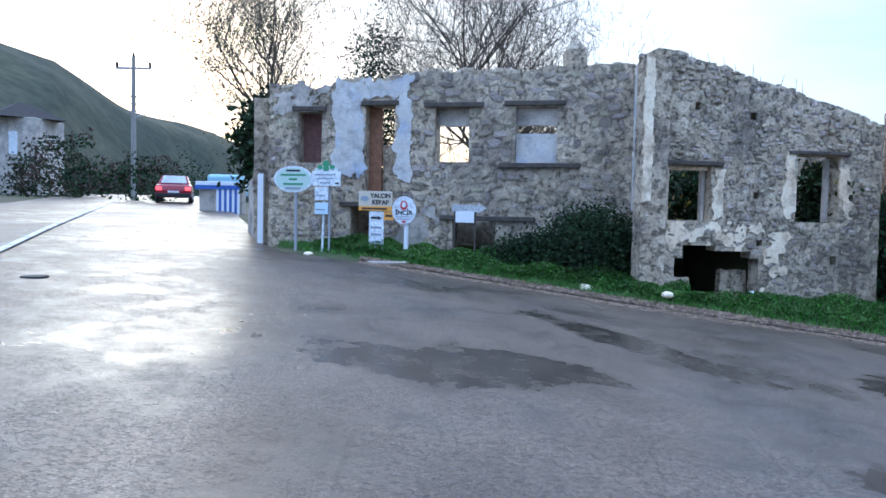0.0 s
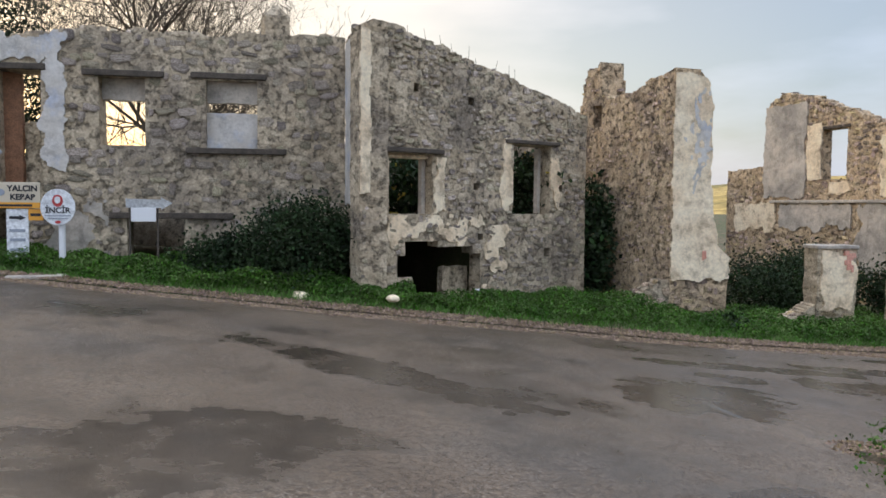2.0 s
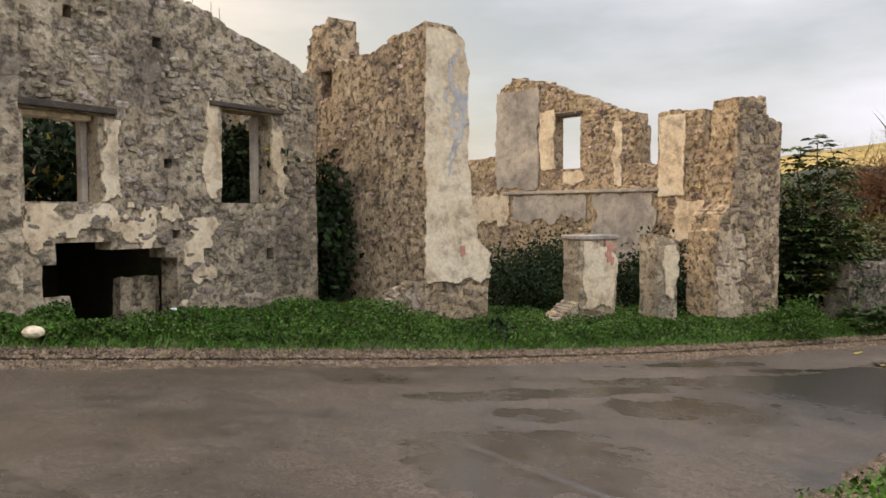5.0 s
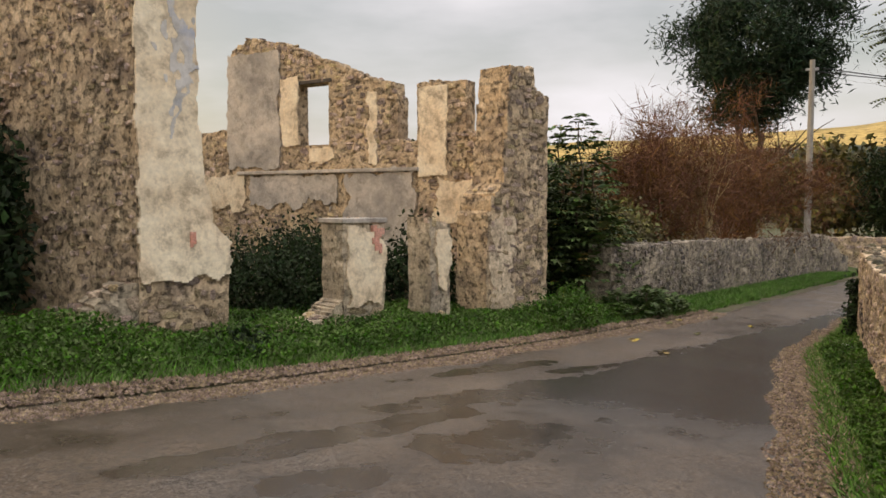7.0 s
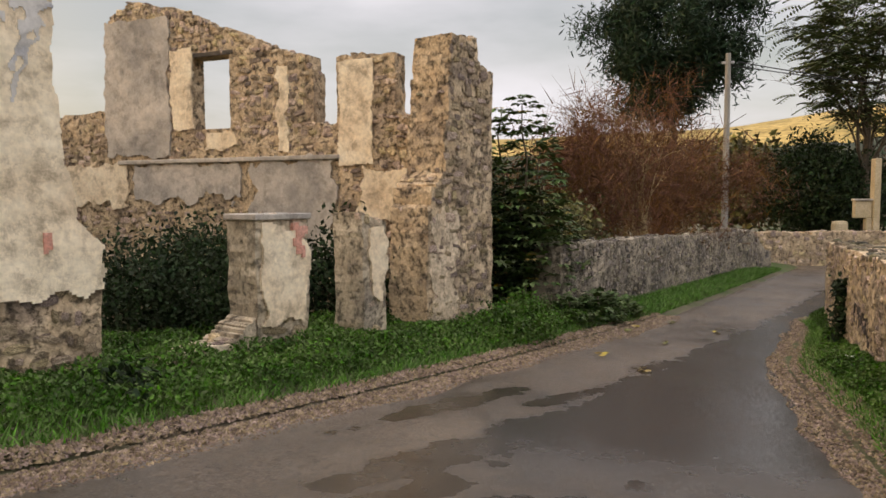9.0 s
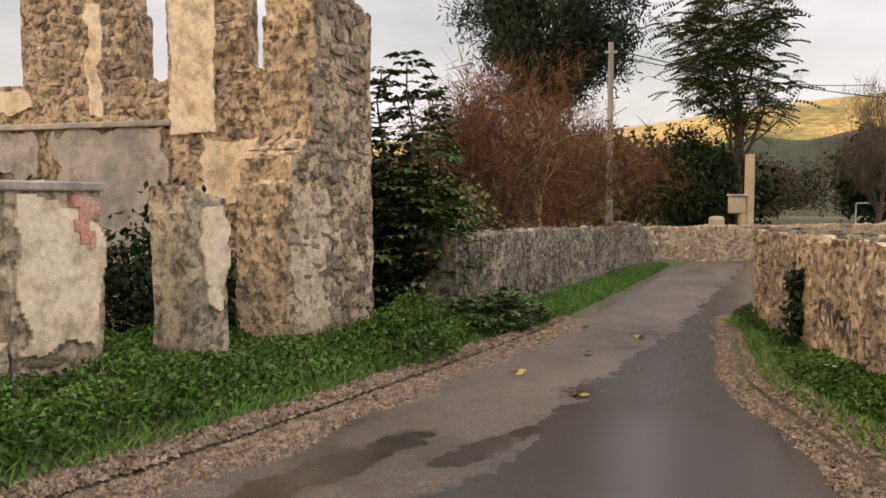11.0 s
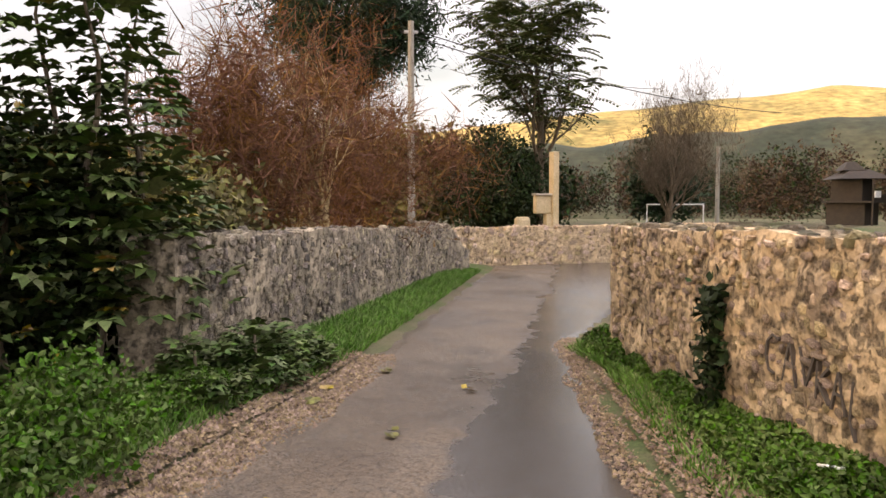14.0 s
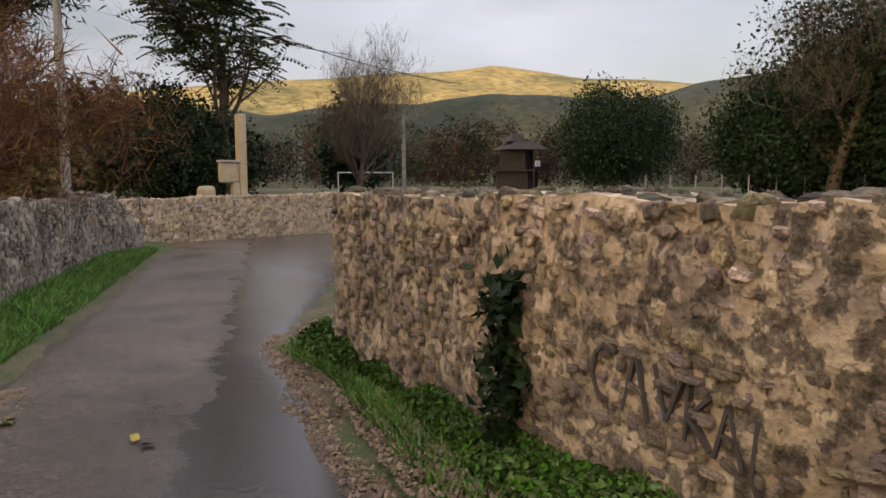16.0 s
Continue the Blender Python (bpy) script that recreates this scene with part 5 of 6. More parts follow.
def words(t, face, text, u, z, size, mat, out, bold=0.0):
    c = bpy.data.curves.new("lettering", "FONT")
    c.body, c.size, c.extrude, c.align_x, c.offset = text, size, 0.002, "CENTER", bold
    ob = new("lettering_curve", c)
    me = bpy.data.meshes.new_from_object(ob.evaluated_get(bpy.context.evaluated_depsgraph_get()))
    bpy.data.objects.remove(ob)
    me.materials.clear()
    me.materials.append(mat)
    w = new("lettering", me)
    w.parent = t
    w.matrix_local = face.matrix(u, z, out)
    return w


S = Face((-3.5, 14.3), (3.4, 12.92))
t = thing("oval_sign", (0, 0, 0), "pale green oval board with unreadable lettering on a post", "sign")
post(t, S, 0.7, 0.7, 2.2, 0.03, M_METAL)
disc(t, S, 0.66, 2.17, 0.39, 0.25, M_SIGNWHITE, "pale oval board", out=0.0)
disc(t, S, 0.66, 2.17, 0.35, 0.215, plain("pale_green", (0.55, 0.66, 0.58), 0.5), "pale green field", "field", 0.006, 0.02)
for z, w, m in ((2.33, 0.14, M_INK), (2.25, 0.25, M_GREENINK), (2.17, 0.08, M_GREENINK), (2.08, 0.2, M_GREENINK), (2.0, 0.15, M_GREYINK)):
    board(t, S, 0.66 - w, 0.66 + w, z - 0.018, z + 0.018, m, "", "text_bar", 0.011, 0.006, 0)

t = thing("hotel_sign", (0, 0, 0), "white board topped by green tree shapes on twin posts", "sign")
post(t, S, 1.23, 0.75, 2.3, 0.022, M_SIGNWHITE, lean=0.05)
post(t, S, 1.37, 0.75, 2.3, 0.022, M_METAL)
board(t, S, 1.04, 1.6, 2.05, 2.32, M_SIGNWHITE, "white board", out=0.02)
disc(t, S, 1.32, 2.34, 0.22, 0.09, M_SIGNWHITE, "white arched top", "arch", 0.018)
for du, dz, r in ((0, 2.46, 0.07), (-0.12, 2.4, 0.05), (0.12, 2.4, 0.05), (0, 2.38, 0.06)):
    disc(t, S, 1.32 + du, dz, r, r * 0.9, M_GREENINK, "green tree emblem", "emblem", 0.03 + 0.002 * r, 0.02, 14)
for z, w in ((2.26, 0.2), (2.19, 0.16), (2.11, 0.1)):
    board(t, S, 1.3 - w, 1.3 + w, z - 0.012, z + 0.012, M_GREYINK, "", "text_bar", 0.027, 0.006, 0)
board(t, S, 1.5, 1.57, 2.09, 2.12, M_INK, "", "arrow", 0.027, 0.006, 0)
for z0, z1, m in ((1.78, 2.03, M_SIGNWHITE), (1.52, 1.74, plain("pale_blue", (0.60, 0.72, 0.80), 0.5))):
    board(t, S, 1.1, 1.36, z0, z1, m, "small pale board", "small_panel", 0.02)
board(t, S, 1.12, 1.3, 1.86, 1.88, M_GREYINK, "", "text_bar", 0.027, 0.006, 0)
board(t, S, 1.12, 1.3, 1.6, 1.62, M_GREYINK, "", "text_bar", 0.027, 0.006, 0)

t = thing("restaurant_sign", (0, 0, 0), "beige and orange kebab board over a tall white list board", "sign")
board(t, S, 1.96, 2.6, 1.69, 1.97, M_BEIGE, "beige board", out=0.02)
board(t, S, 1.96, 2.6, 1.61, 1.69, M_ORANGE, "orange strip", "strip", 0.021)
words(t, S, "YALÇIN", 2.38, 1.85, 0.11, M_INK, 0.024, 0.004)
words(t, S, "KEBAP", 2.38, 1.73, 0.11, M_INK, 0.024, 0.004)
disc(t, S, 2.08, 1.83, 0.08, 0.05, M_GREYINK, "dark emblem", "emblem", 0.026, 0.006, 20)
board(t, S, 2.02, 2.5, 1.635, 1.665, M_INK, "", "text_bar", 0.026, 0.006, 0)
board(t, S, 2.16, 2.44, 0.72, 1.6, M_SIGNWHITE, "tall white list board", "list_panel", 0.0)
board(t, S, 2.2, 2.33, 1.46, 1.5, M_INK, "", "arrow", 0.006, 0.006, 0)
part("arrow_head", tube_bm(S.p(2.33, 1.48, 0.003), S.p(2.41, 1.48, 0.003), 0.04, 0.001, 4), M_INK, t)
for z in (1.3, 1.17, 1.03, 0.9):
    board(t, S, 2.2, 2.4, z - 0.02, z + 0.02, M_GREYINK, "", "text_bar", 0.006, 0.006, 0)
board(t, S, 2.44, 2.63, 1.44, 1.6, M_ORANGE, "small orange board", "small_panel", -0.005)
board(t, S, 2.47, 2.6, 1.5, 1.54, M_INK, "", "text_bar", 0.0, 0.006, 0)
post(t, S, 2.3, 0.7, 1.7, 0.025, M_METAL)

t = thing("round_sign", (0, 0, 0), "round white board with a red emblem on a white post", "sign")
post(t, S, 2.86, 0.65, 1.6, 0.045, M_WHITE, "white post")
disc(t, S, 2.83, 1.63, 0.225, 0.255, M_SIGNWHITE, "round white board", out=0.03)
disc(t, S, 2.83, 1.72, 0.07, 0.085, M_REDPAINT, "red emblem", "emblem", 0.036, 0.008, 20)
disc(t, S, 2.83, 1.73, 0.04, 0.05, M_SIGNWHITE, "pale emblem centre", "emblem", 0.042, 0.008, 16)
words(t, S, "İNCİR", 2.83, 1.55, 0.11, M_INK, 0.033, 0.003)
for z, w in ((1.51, 0.17), (1.47, 0.13)):
    board(t, S, 2.83 - w, 2.83 + w, z - 0.007, z + 0.007, M_GREYINK, "", "text_bar", 0.037, 0.006, 0)
disc(t, S, 2.83, 1.42, 0.04, 0.022, M_REDPAINT, "", "emblem", 0.036, 0.008, 14)

t = thing("arrow_sign", (0, 0, 0), "blank white arrow board with a white sheet on two thin posts", "sign")
post(t, S, 3.76, 0.55, 1.75, 0.016, M_WOOD)
post(t, S, 4.14, 0.5, 1.75, 0.016, M_WOOD)
bm = bmesh.new()
f = bm.faces.new([bm.verts.new(q) for q in ((3.72, 1.63, 0), (4.2, 1.63, 0), (4.2, 1.6, 0), (4.36, 1.7, 0), (4.2, 1.78, 0), (4.2, 1.75, 0), (3.72, 1.76, 0))])
bmesh.ops.solidify(bm, geom=[f], thickness=0.02)
part("arrow_panel", bm, M_SIGNWHITE, t, "white arrow-shaped board", S.matrix(0, 0, 0.02))
board(t, S, 3.79, 4.13, 1.43, 1.63, M_WHITE, "white sheet", "sheet", 0.03, 0.015)

t = thing("doorstep", (0, 0, 0), "flat pale stone slab lying in the grass", "stone slab")
part("slab", box_bm(-1.35, -0.6, 13.2, 13.6, 0.62, 0.72, 0.03), M_GREYPLASTER, t)
for x, y, z, r in ((2.35, 12.25, 0.42, 0.14), (5.0, 11.75, 0.12, 0.05), (-2.5, 13.9, 0.78, 0.09), (3.55, 11.75, 0.4, 0.1)):
    bm = bmesh.new()
    bmesh.ops.create_icosphere(bm, subdivisions=2, radius=r)
    for q in bm.verts:
        q.co.z *= 0.55
        q.co *= 1 + 0.25 * n1(q.co.x * 9 + x, q.co.y * 9, q.co.z * 9)
    tagged(part("loose_stone", bm, M_PLASTER, None, "", pose(x, y, z)), "pale loose stone lying in the grass", "stone")

# chimney head and dry stalks on the crest
t = thing("chimney", (2.4, 14.2, 4.25), "small stone chimney head with a pointed cap", "chimney")
part("shaft", box_bm(-0.2, 0.2, -0.2, 0.2, 0.0, 0.42, 0.03), M_RUBBLE, t)
part("cap", tube_bm((0, 0, 0.42), (0, 0, 0.62), 0.27, 0.06, 4), M_RUBBLE, t, "pointed stone cap", pose(0, 0, 0, 0, 0, 45))
rngs = random.Random(9)
for i in range(9):
    u = 0.9 + i * 0.27 + rngs.uniform(-0.1, 0.1)
    z = lerp(u, [(0.6, 4.3), (1.85, 3.98), (3.3, 3.6)])
    t = tagged(part("dry_stalk", tube_bm(G.p(u, z - 0.05, -0.2), G.p(u + rngs.uniform(-0.06, 0.1), z + rngs.uniform(0.12, 0.34), -0.2), 0.006, 0.003, 5), M_BARK), "dry weed stalk on the wall top", "plant", "dry stalks on the gable")

# ---- main road: painted lines, car, pole, stall ----
v, f = [], []
pts = [(-4.2, 4.0), (-5.4, 8.0), (-6.7, 11.5), (-8.4, 16), (-10.6, 22), (-13.2, 29), (-16.0, 36)]
for i, (x, y) in enumerate(pts):
    for dx in (-0.07, 0.07):
        v.append((x + dx, y, road_z(x + dx, y) + 0.03))
    if i:
        k = 2 * i
        f.append((k - 2, k - 1, k + 1, k))
tagged(mesh_ob("road_line", v, f, M_LINE), "worn white edge line of the main road", "road marking", kind="structure")

t = thing("car", (-13.6, 38.0, 1.62), "small dark red saloon car driving off with lit tail lamps", "car")
t.rotation_euler = (0, 0, radians(17))
bm = bmesh.new()
prof = [(-2.0, 0.28), (-2.05, 0.62), (-1.95, 0.86), (-1.35, 0.92), (0.95, 0.9), (1.95, 0.72), (2.05, 0.45), (2.0, 0.28)]
a = [bm.verts.new((-0.82, y, z)) for y, z in prof]
b = [bm.verts.new((0.82, y, z)) for y, z in prof]
bm.faces.new(a), bm.faces.new(b[::-1])
for i in range(len(prof)):
    j = (i + 1) % len(prof)
    bm.faces.new((a[i], b[i], b[j], a[j]))
bmesh.ops.recalc_face_normals(bm, faces=bm.faces)
bmesh.ops.bevel(bm, geom=bm.edges[:], offset=0.06, segments=3, affect="EDGES", profile=0.5)
part("body", bm, M_CARRED, t, "dark red body")
bm = bmesh.new()
q = [bm.verts.new(p) for p in ((-0.74, -1.35, 0.9), (0.74, -1.35, 0.9), (0.74, 0.95, 0.88), (-0.74, 0.95, 0.88), (-0.58, -0.85, 1.36), (0.58, -0.85, 1.36), (0.58, 0.35, 1.36), (-0.58, 0.35, 1.36))]
for g in ((4, 5, 6, 7), (0, 1, 5, 4), (1, 2, 6, 5), (2, 3, 7, 6), (3, 0, 4, 7)):
    bm.faces.new([q[i] for i in g])
bmesh.ops.bevel(bm, geom=bm.edges[:], offset=0.05, segments=2, affect="EDGES", profile=0.5)
part("cabin", bm, M_CARRED, t, "dark red roof and pillars")
bm = bmesh.new()
bm.faces.new([bm.verts.new(p) for p in ((-0.6, -1.31, 0.97), (0.6, -1.31, 0.97), (0.5, -0.93, 1.33), (-0.5, -0.93, 1.33))])
bmesh.ops.solidify(bm, geom=bm.faces[:], thickness=-0.03)
# white paint on the pane takes the place of reflected sky
part("rear_window", bm, M_SIGNWHITE, t, "rear window painted white for the sky's glare", pose(0, -0.03, 0.02))
for sx in (-1, 1):
    part("tail_lamp", box_bm(sx * 0.66 - 0.13, sx * 0.66 + 0.13, -2.07, -1.98, 0.62, 0.78, 0.015), M_LAMPRED, t, "lit red tail lamp")
    for wy in (-1.25, 1.3):
        w = part("wheel", tube_bm((sx * 0.66, wy, 0.3), (sx * 0.84, wy, 0.3), 0.3, 0.3, 20), M_TYRE, t, "black tyre")
        part("rim", tube_bm((sx * 0.8, wy, 0.3), (sx * 0.86, wy, 0.3), 0.18, 0.16, 16), M_METAL, w)
part("number_plate", box_bm(-0.26, 0.26, -2.08, -2.04, 0.5, 0.6, 0.005), M_SIGNWHITE, t, "pale number plate")
part("bumper", box_bm(-0.8, 0.8, -2.12, -2.0, 0.3, 0.48, 0.03), M_TYRE, t, "dark bumper")

t = thing("utility_pole", (-17.2, 41.6, 1.4), "tall electricity pole with a crossarm and insulators", "pole")
part("pole", tube_bm((0, 0, -0.2), (0, 0, 8.2), 0.16, 0.1, 10), M_POLEWOOD, t)
part("crossarm", box_bm(-0.95, 0.95, -0.06, 0.06, 7.5, 7.62, 0.01), M_METAL, t, "steel crossarm")
for x in (-0.9, 0.0, 0.9):
    part("insulator", tube_bm((x, 0, 7.6 if x else 8.15), (x, 0, 7.9 if x else 8.4), 0.09, 0.06, 8), M_TYRE, t, "dark insulator")
for z in (5.2, 5.6, 6.0):
    part("bracket", box_bm(-0.28, 0.28, -0.05, 0.05, z, z + 0.06, 0.005), M_METAL, t, "low-voltage bracket")
part("lamp_arm", tube_bm((0, 0, 4.9), (0.9, 0, 5.1), 0.035, 0.03, 8), M_METAL, t, "street lamp arm")

t = thing("market_stall", (-8.5, 28.9, 1.2), "low stall with blue and white striped awning cloth", "stall")
part("back", box_bm(-0.9, 0.75, -0.1, 0.5, 0.0, 1.15, 0.02), M_GREYPLASTER, t, "grey wall")
part("roof", box_bm(-1.0, 0.85, -0.25, 0.6, 1.15, 1.3, 0.02), M_WHITE, t, "pale flat roof")
part("fascia", box_bm(-1.0, 0.85, -0.29, -0.255, 1.0, 1.15, 0.0), M_BLUESTRIPE, t, "blue fascia")
for i in range(9):
    part("stripe", box_bm(-0.2 + i * 0.1, -0.1 + i * 0.1, -0.26, -0.22, 0.05, 1.0, 0.0), M_BLUESTRIPE if i % 2 else M_WHITE, t)
t = thing("van", (-11.8, 41.0, 1.7), "pale blue parked van beyond the car", "van")
part("body", box_bm(-0.9, 0.9, -0.9, 1.5, 0.35, 1.5, 0.15), plain("van_blue", (0.35, 0.55, 0.66), 0.4), t, "pale blue body")
for sx in (-0.7, 0.7):
    for wy in (-0.5, 1.1):
        part("wheel", tube_bm((sx - 0.1, wy, 0.3), (sx + 0.1, wy, 0.3), 0.3, 0.3, 16), M_TYRE, t, "black tyre")
GP = Face((-5.2, 19.2), (-3.9, 16.6), flip=True)
ruin_wall("wall_yard_west", Face((-4.75, 18.2), (-4.1, 16.2)), [(0, 2.2), (6, 2.4)], 0.4, 0.3, (), 0.15, label="pale rendered yard wall", stones=False, mat=M_GREYPLASTER, ragged=0.02)
tagged(part("gate_post", box_bm(-3.78, -3.66, 15.2, 15.32, 0.8, 2.3, 0.01), M_WHITE), "white painted gate post", "post")
t = thing("old_house", (-31.0, 53.0, 2.2), "dim stone house with pale windows on the slope", "house")
part("wall", box_bm(-2.2, 2.2, 0, 4, -1, 5.2, 0.05), M_GREYPLASTER, t)
part("roof", tube_bm((0, 2, 5.2), (0, 2, 6.4), 3.4, 0.4, 4), M_HOUSEDARK, t, "dark hipped roof", None)
for x in (-0.9, 0.6):
    part("window", box_bm(x - 0.3, x + 0.3, -0.03, 0.05, 2.6, 4.2, 0.0), M_SIGNWHITE, t, "pale window")
wood_belt("roadside_scrub", -75, -38, 42, 75, 34, (M_FARTWIG, M_DARKLEAF), 91, "dark scrub and trees on the west slope", (4, 8))
wood_belt("roadside_scrub_far", -40, -27, 60, 110, 30, (M_FARTWIG, M_DARKLEAF), 92, "dark trees beside the main road", (4, 8))

# ---- beyond the bend ----
t = thing("electric_pole", (31.5, 5.05, -0.6), "weathered grey concrete power pole with a slack cable", "pole")
part("pole", tube_bm((0, 0, -0.3), (0, 0, 6.7), 0.12, 0.085, 10), M_POLEWOOD, t)
part("crossarm", box_bm(-0.05, 0.05, -0.2, 0.2, 6.35, 6.43, 0.01), M_METAL, t, "short steel crossarm")
for k, (x, y, z) in enumerate(((14.0, -14.0, 5.2), (10.0, -18.0, 3.6))):
    p0, p1 = Vector((0, 0.3 - 0.6 * k, 6.4)), Vector((x, y, z + 2))
    prev = p0
    bm = bmesh.new()
    for i in range(1, 15):
        s = i / 14
        p = p0.lerp(p1, s) - Vector((0, 0, 1.6 * s * (1 - s)))
        m = tube_bm(prev, p, 0.018, 0.018, 5)
        me = bpy.data.meshes.new("tmp")
        m.to_mesh(me)
        m.free()
        bm.from_mesh(me)
        bpy.data.meshes.remove(me)
        prev = p
    part("cable", bm, M_TYRE, t, "slack black cable")

t = thing("yellow_ruin", (35.5, 0.2, -0.8), "narrow ruined yellow house front with a dark doorway", "house")
t.rotation_euler = (0, 0, radians(12))
part("corner_pillar", box_bm(-0.24, 0.1, -0.8, -0.56, 0, 3.5, 0.03), M_YELLOW, t, "tall pale yellow pillar")
part("wall", box_bm(-0.16, 0.1, -0.56, -0.34, 0, 1.3, 0.03), M_YELLOW, t, "yellow door jamb")
part("wall", box_bm(-0.14, 0.12, -0.555, 0.06, 1.3, 1.95, 0.04), M_YELLOW, t, "broken yellow wall over the doorway")
part("sill", box_bm(-0.2, 0.12, -0.56, 0.1, 1.95, 2.02, 0.01), M_GREYPLASTER, t, "pale window sill")
part("wall", box_bm(-0.16, 0.1, 0.25, 0.85, 0, 1.2, 0.12), M_YELLOW, t, "low rounded yellow wall stub")

t = thing("goal_frame", (0, 0, 0), "white football goal frame in the field", "goal")
for q in ((44.49, -7.88), (43.36, -10.23)):
    part("post", tube_bm((*q, -0.7), (*q, 0.84), 0.03, 0.03, 8), M_WHITE, t)
part("crossbar", tube_bm((44.49, -7.88, 0.84), (43.36, -10.23, 0.84), 0.03, 0.03, 8), M_WHITE, t)
tagged(part("field_pole", tube_bm((49.2, -14.1, -0.8), (49.2, -14.1, 4.1), 0.13, 0.1, 10), M_POLEWOOD), "pale concrete pole at the field's edge", "pole")

t = thing("timber_house", (57.6, -28.8, -0.6), "dark two-storey timber house with overhanging roofs and a pale sign", "house")
t.rotation_euler = (0, 0, radians(30))
part("wall", box_bm(-1.3, 1.3, -1.1, 1.1, 0, 1.6, 0.03), M_HOUSEDARK, t, "dark ground storey")
part("balcony_floor", box_bm(-2.0, 1.5, -1.5, 1.5, 1.55, 1.68, 0.02), M_HOUSEDARK, t, "dark balcony floor")
part("balcony_rail", box_bm(-2.0, -1.92, -1.5, 1.5, 1.68, 2.15, 0.02), M_HOUSEDARK, t, "dark balcony rail")
part("upper_wall", box_bm(-1.0, 1.1, -0.9, 0.9, 1.68, 3.2, 0.03), M_HOUSEDARK, t, "dark upper storey")
for y in (-1.4, 1.4):
    part("post", box_bm(-1.95, -1.85, y - 0.05, y + 0.05, 0, 3.2, 0.01), M_HOUSEDARK, t, "dark post")
part("roof", tube_bm((-0.2, 0, 3.2), (-0.2, 0, 3.85), 2.4, 0.9, 4), M_HOUSEDARK, t, "dark hipped roof", pose(0, 0, 0))
part("roof", tube_bm((0.1, 0.3, 3.8), (0.1, 0.3, 4.4), 1.1, 0.35, 4), M_HOUSEDARK, t, "small upper roof")
part("sign_board", box_bm(-2.06, -2.0, 0.5, 1.45, 1.9, 2.35, 0.01), M_SIGNWHITE, t, "pale sign board")
bmv, bmf = [], []
for i in range(60):
    for j in range(6):
        y = 1.0 - i * 0.62
        x = 36.0 + j * 1.1 + 0.12 * (i - 20)
        bmv.append((x, y, -0.55 + (0.4 + 0.3 * n1(y * 0.5, 3)) * math.sin(math.pi * j / 5) + 0.1 * n1(x * 2, y * 2)))
bmf = [(i * 6 + j, i * 6 + j + 1, (i + 1) * 6 + j + 1, (i + 1) * 6 + j) for i in range(59) for j in range(5)]
tagged(mesh_ob("earth_mound", bmv, bmf, M_EARTH, smooth=True), "long low mound of bare earth in the field", "mound", kind="structure")
for i in range(9):
    x, y = 30.4 + i * 1.05, -27.9 + 0.66 * i
    tagged(part("fence_post", tube_bm((x, y, -0.8), (x, y, 0.66), 0.035, 0.035, 6), M_POLEWOOD), "pale wooden fence post in the field", "fence post", "field fence")

# ---- lane: letters sprayed on the ochre wall, fallen leaves ----
t = thing("graffiti", (0, 0, 0), "black sprayed capital letters on the ochre wall", "graffiti")
U = lambda x: (14.15 - x) / 0.9991
strokes = {
    "letter_c": [[(0.17, 0.95), (0.10, 1.0), (0.04, 0.9), (0.02, 0.7), (0.06, 0.52), (0.13, 0.5)]],
    "letter_a": [[(0.22, 0.45), (0.29, 1.0), (0.37, 0.42)], [(0.25, 0.68), (0.35, 0.66)]],
    "letter_v": [[(0.40, 0.95), (0.47, 0.5), (0.55, 0.9)]],
    "letter_k": [[(0.58, 0.85), (0.57, 0.4)], [(0.68, 0.8), (0.58, 0.6), (0.69, 0.38)]],
    "letter_a2": [[(0.71, 0.35), (0.77, 0.8), (0.84, 0.33)], [(0.74, 0.55), (0.82, 0.54)]],
    "letter_l": [[(0.90, 0.75), (0.88, 0.3), (0.93, 0.1)]],
}
for name, lines in strokes.items():
    bm = bmesh.new()
    for line in lines:
        for (a, b), (c, d) in zip(line, line[1:]):
            p, q = Vector((a * 0.84, b * 0.41, 0)), Vector((c * 0.84, d * 0.41, 0))
            side = Vector((-(q - p).y, (q - p).x, 0)).normalized() * 0.007
            vs = [bm.verts.new(x) for x in (p - side, q - side, q + side, p + side)]
            up = [bm.verts.new(x.co + Vector((0, 0, -0.03))) for x in vs]
            bm.faces.new(vs)
            for i in range(4):
                bm.faces.new((vs[i], up[i], up[(i + 1) % 4], vs[(i + 1) % 4]))
    part("letter", bm, M_SPRAY, t, "", RN.matrix(U(13.44), -0.30, 0.015))
rngd = random.Random(4)
for i, (x, y) in enumerate(((15.4, 6.3), (15.1, 7.5), (15.5, 7.4), (14.2, 7.0), (13.0, 7.7), (16.2, 6.9), (12.3, 7.2))):
    bm = bmesh.new()
    for k in range(6):
        a = rngd.uniform(0, 6.28)
        c = Vector((rngd.uniform(-0.09, 0.09), rngd.uniform(-0.04, 0.04), 0.015))
        d = Vector((math.cos(a), math.sin(a), 0.1)) * 0.05
        sd = Vector((-d.y, d.x, 0.02)) * 0.5
        vs = [bm.verts.new(q) for q in (c - d, c + sd, c + d, c - sd)]
        bm.faces.new(vs)
    tagged(part("fallen_leaves", bm, M_OLIVELEAF if i % 2 else M_YELLOWLEAF, None, "", pose(x, y, road_z(x, y) + 0.01)), "small heap of fallen leaves on the asphalt", "leaves", "leaf litter on the lane")
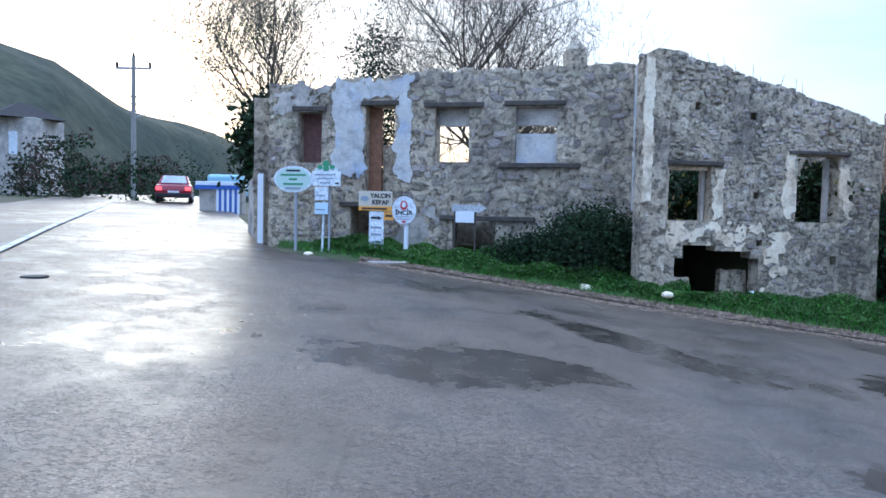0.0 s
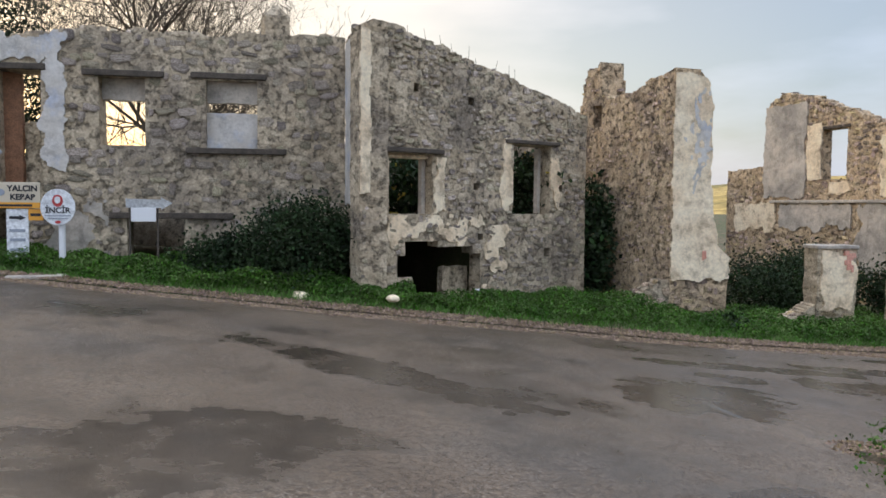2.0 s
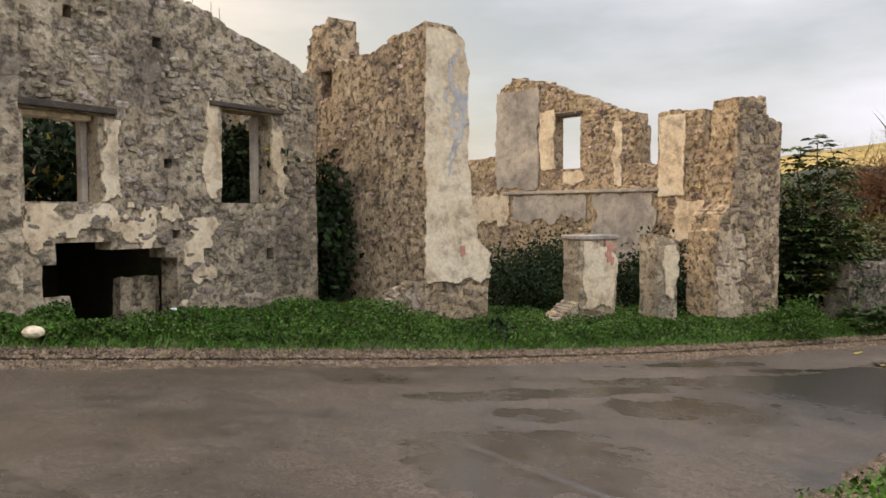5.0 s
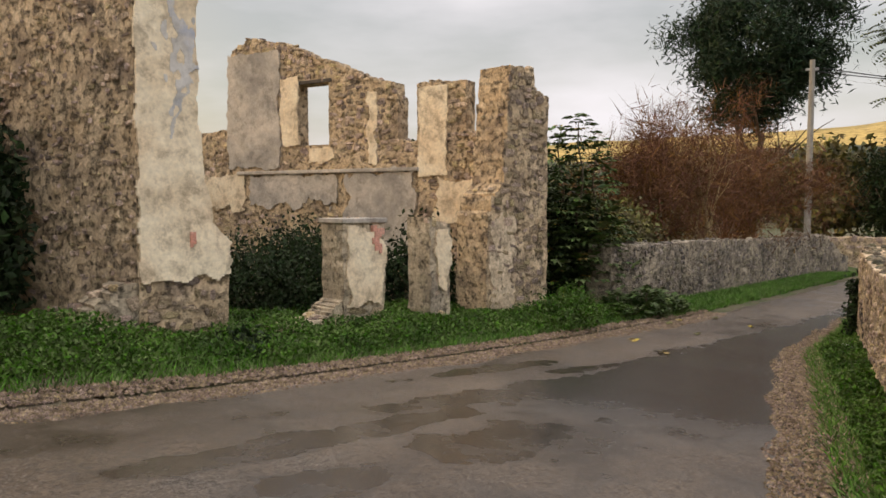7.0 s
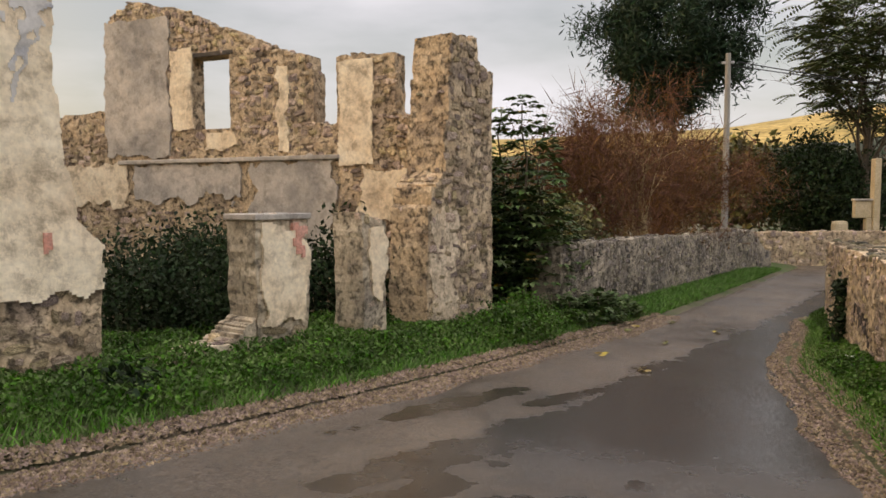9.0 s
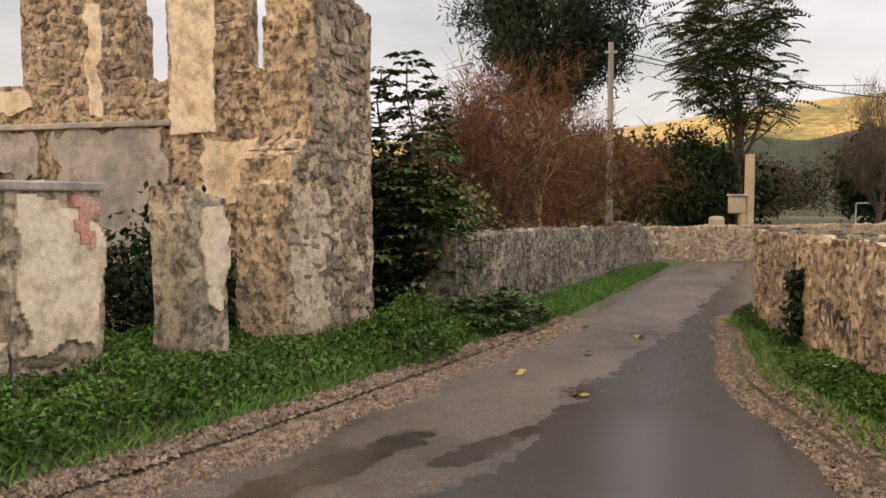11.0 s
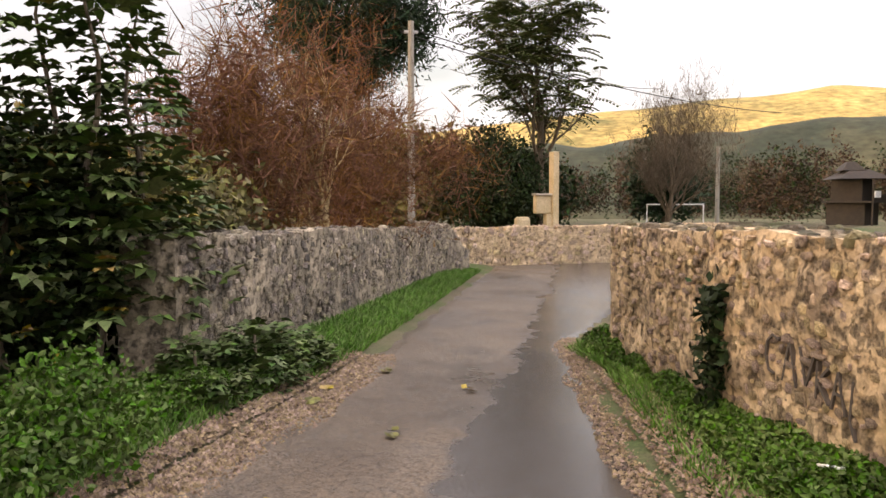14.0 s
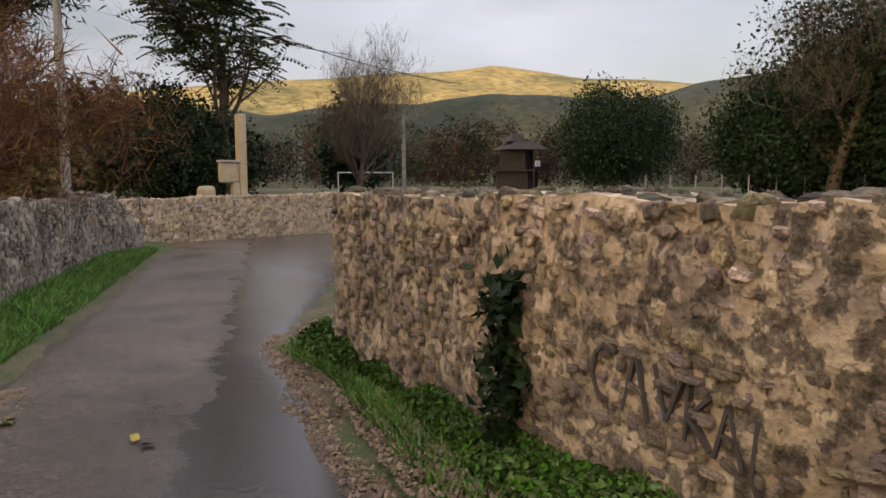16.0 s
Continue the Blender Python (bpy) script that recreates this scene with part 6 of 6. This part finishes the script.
for x, y in ((12.6, 5.2), (5.0, 12.0)):
    bm = box_bm(-0.05, 0.05, -0.035, 0.035, 0.0, 0.012, 0.003)
    tagged(part("paper_scrap", bm, M_WHITE, None, "", pose(x, y, land_z(x, y) + 0.1, 12, 5, 30)), "crumpled white paper scrap on the verge", "litter")
bm = tube_bm((-4.7, 8.6, road_z(-4.7, 8.6) - 0.02), (-4.7, 8.6, road_z(-4.7, 8.6) + 0.016), 0.15, 0.15, 28)
tagged(part("manhole_cover", bm, M_TYRE), "dark iron manhole cover in the asphalt", "manhole cover")


# ---- stones of the walls ----
def stone_shapes(n=14):
    shapes = []
    rng = random.Random(5)
    for k in range(n):
        s = 8
        ring = []
        for i in range(s):
            a = 2 * math.pi * (i + rng.uniform(-0.3, 0.3)) / s
            c, q = math.cos(a), math.sin(a)
            m = max(abs(c), abs(q))
            r = (0.5 / m * 0.55 + 0.5 * 0.45) * rng.uniform(0.76, 1.08)
            ring.append((c * r, q * r))
        v = [(x, y, -0.6) for x, y in ring] + [(x * 0.93, y * 0.93, 0.55 + rng.uniform(-0.15, 0.15)) for x, y in ring] + [(x * 0.62, y * 0.62, 0.95 + rng.uniform(-0.2, 0.2)) for x, y in ring] + [(0, 0, 1.0)]
        f = []
        for i in range(s):
            j = (i + 1) % s
            f += [(i, j, s + j, s + i), (s + i, s + j, 2 * s + j, 2 * s + i), (2 * s + i, 2 * s + j, 3 * s)]
        shapes.append((np.array(v), f))
    return shapes


SHAPES = stone_shapes()


def lay_stones(w, face, inside, openings, u0, u1, z0, z1, dens, size, bare, mats, near, off, seed):
    rng = random.Random(seed)
    meshes = []
    for v, f in SHAPES:
        me = bpy.data.meshes.new("stone")
        me.from_pydata([tuple(q) for q in v], [], f)
        me.materials.append(mats[0])
        meshes.append(me)
    single, rest_v, rest_f, count = 0, [], [], 0
    places = []
    z = z0 + 0.05
    back = off < 0
    while z < z1:
        h = rng.uniform(size[0], size[0] + (size[1] - size[0]) * 0.6)
        u = u0 + rng.uniform(0, 0.1)
        while u < u1:
            wd = rng.uniform(size[0] * 0.8, size[1] * 1.4)
            hh = h * rng.uniform(0.6, 1.3)
            cu, cz = u + wd / 2, z + h / 2 + rng.uniform(-0.04, 0.04)
            u += wd + rng.uniform(0.008, 0.03)
            if cu + wd * 0.45 > u1 or rng.random() > dens or in_boxes(cu, cz, openings, wd * 0.42) or not inside(cu, cz) or not inside(cu, cz + hh * 0.35):
                continue
            if bare and in_boxes(cu, cz, bare):
                continue
            places.append((cu, cz, wd, hh, rng.uniform(0.006, 0.021), rng.uniform(-0.25, 0.25), rng.randrange(len(meshes))))
        z += h + 0.012
    mid = (near[0] + near[1]) / 2
    order = sorted(places, key=lambda p: 0 if near[0] <= p[0] <= near[1] and p[1] > -0.6 else 1)
    limit = 0 if back else 300
    for cu, cz, wd, hh, dp, tw, k in order:
        m = face.matrix(cu, cz, off)
        if back:
            m = m @ Matrix.Rotation(math.pi, 4, "Y")
        m = m @ Matrix.Rotation(tw, 4, "Z") @ Matrix.Diagonal((wd, hh, dp, 1))
        if single < limit and near[0] <= cu <= near[1]:
            ob = new("stone", meshes[k])
            ob.parent = w
            ob.matrix_local = m
            single += 1
        else:
            v, f = SHAPES[k]
            mm = np.array(m)
            base = count
            rest_v.append(v @ mm[:3, :3].T + mm[:3, 3])
            rest_f += [tuple(i + base for i in q) for q in f]
            count += len(v)
    if rest_f:
        tagged(mesh_ob("stones", np.concatenate(rest_v), rest_f, mats[1], w), kind="stuff")


for i, (w, face, inside, openings, u0, u1, z0, z1, dens, size, bare, mats, near, off) in enumerate(LATER):
    lay_stones(w, face, inside, openings, u0, u1, z0, z1, dens, size, bare, mats, near, off, i + 3)


def lay_crest(w, face, inside, u0, u1, zt, thick, mats, seed):
    """Loose stones along the broken top of a wall."""
    rng = random.Random(seed)
    vs, fs, count, u = [], [], 0, u0 + 0.04
    while u < u1 - 0.04:
        z = zt
        while z > zt - 5 and not inside(u, z):
            z -= 0.03
        for k in range(max(1, int(thick / 0.2))):
            if rng.random() < 0.2:
                continue
            r = rng.uniform(0.06, 0.14)
            v, f = SHAPES[rng.randrange(len(SHAPES))]
            m = np.array(Matrix.Translation(face.p(u + rng.uniform(-0.04, 0.04), z + rng.uniform(-0.015, 0.01), -thick * (k + rng.uniform(0.2, 0.7)) / max(1, int(thick / 0.2))))
                         @ Matrix.Rotation(rng.uniform(0, 6.28), 4, "Z") @ Matrix.Rotation(rng.uniform(-0.25, 0.25), 4, "X") @ Matrix.Diagonal((r * 1.3, r, rng.uniform(0.015, 0.045), 1)))
            vs.append(v @ m[:3, :3].T + m[:3, 3])
            fs += [tuple(i + count for i in q) for q in f]
            count += len(v)
        u += rng.uniform(0.035, 0.07) if mats[1] is M_MOSSSTONES else rng.uniform(0.08, 0.17)
    if fs:
        tagged(mesh_ob("crest_stones", np.concatenate(vs), fs, mats[1], w), kind="stuff")


for i, (w, face, inside, u0, u1, zt, thick, mats) in enumerate(CRESTS):
    lay_crest(w, face, inside, u0, u1, zt, thick, mats, i + 300)
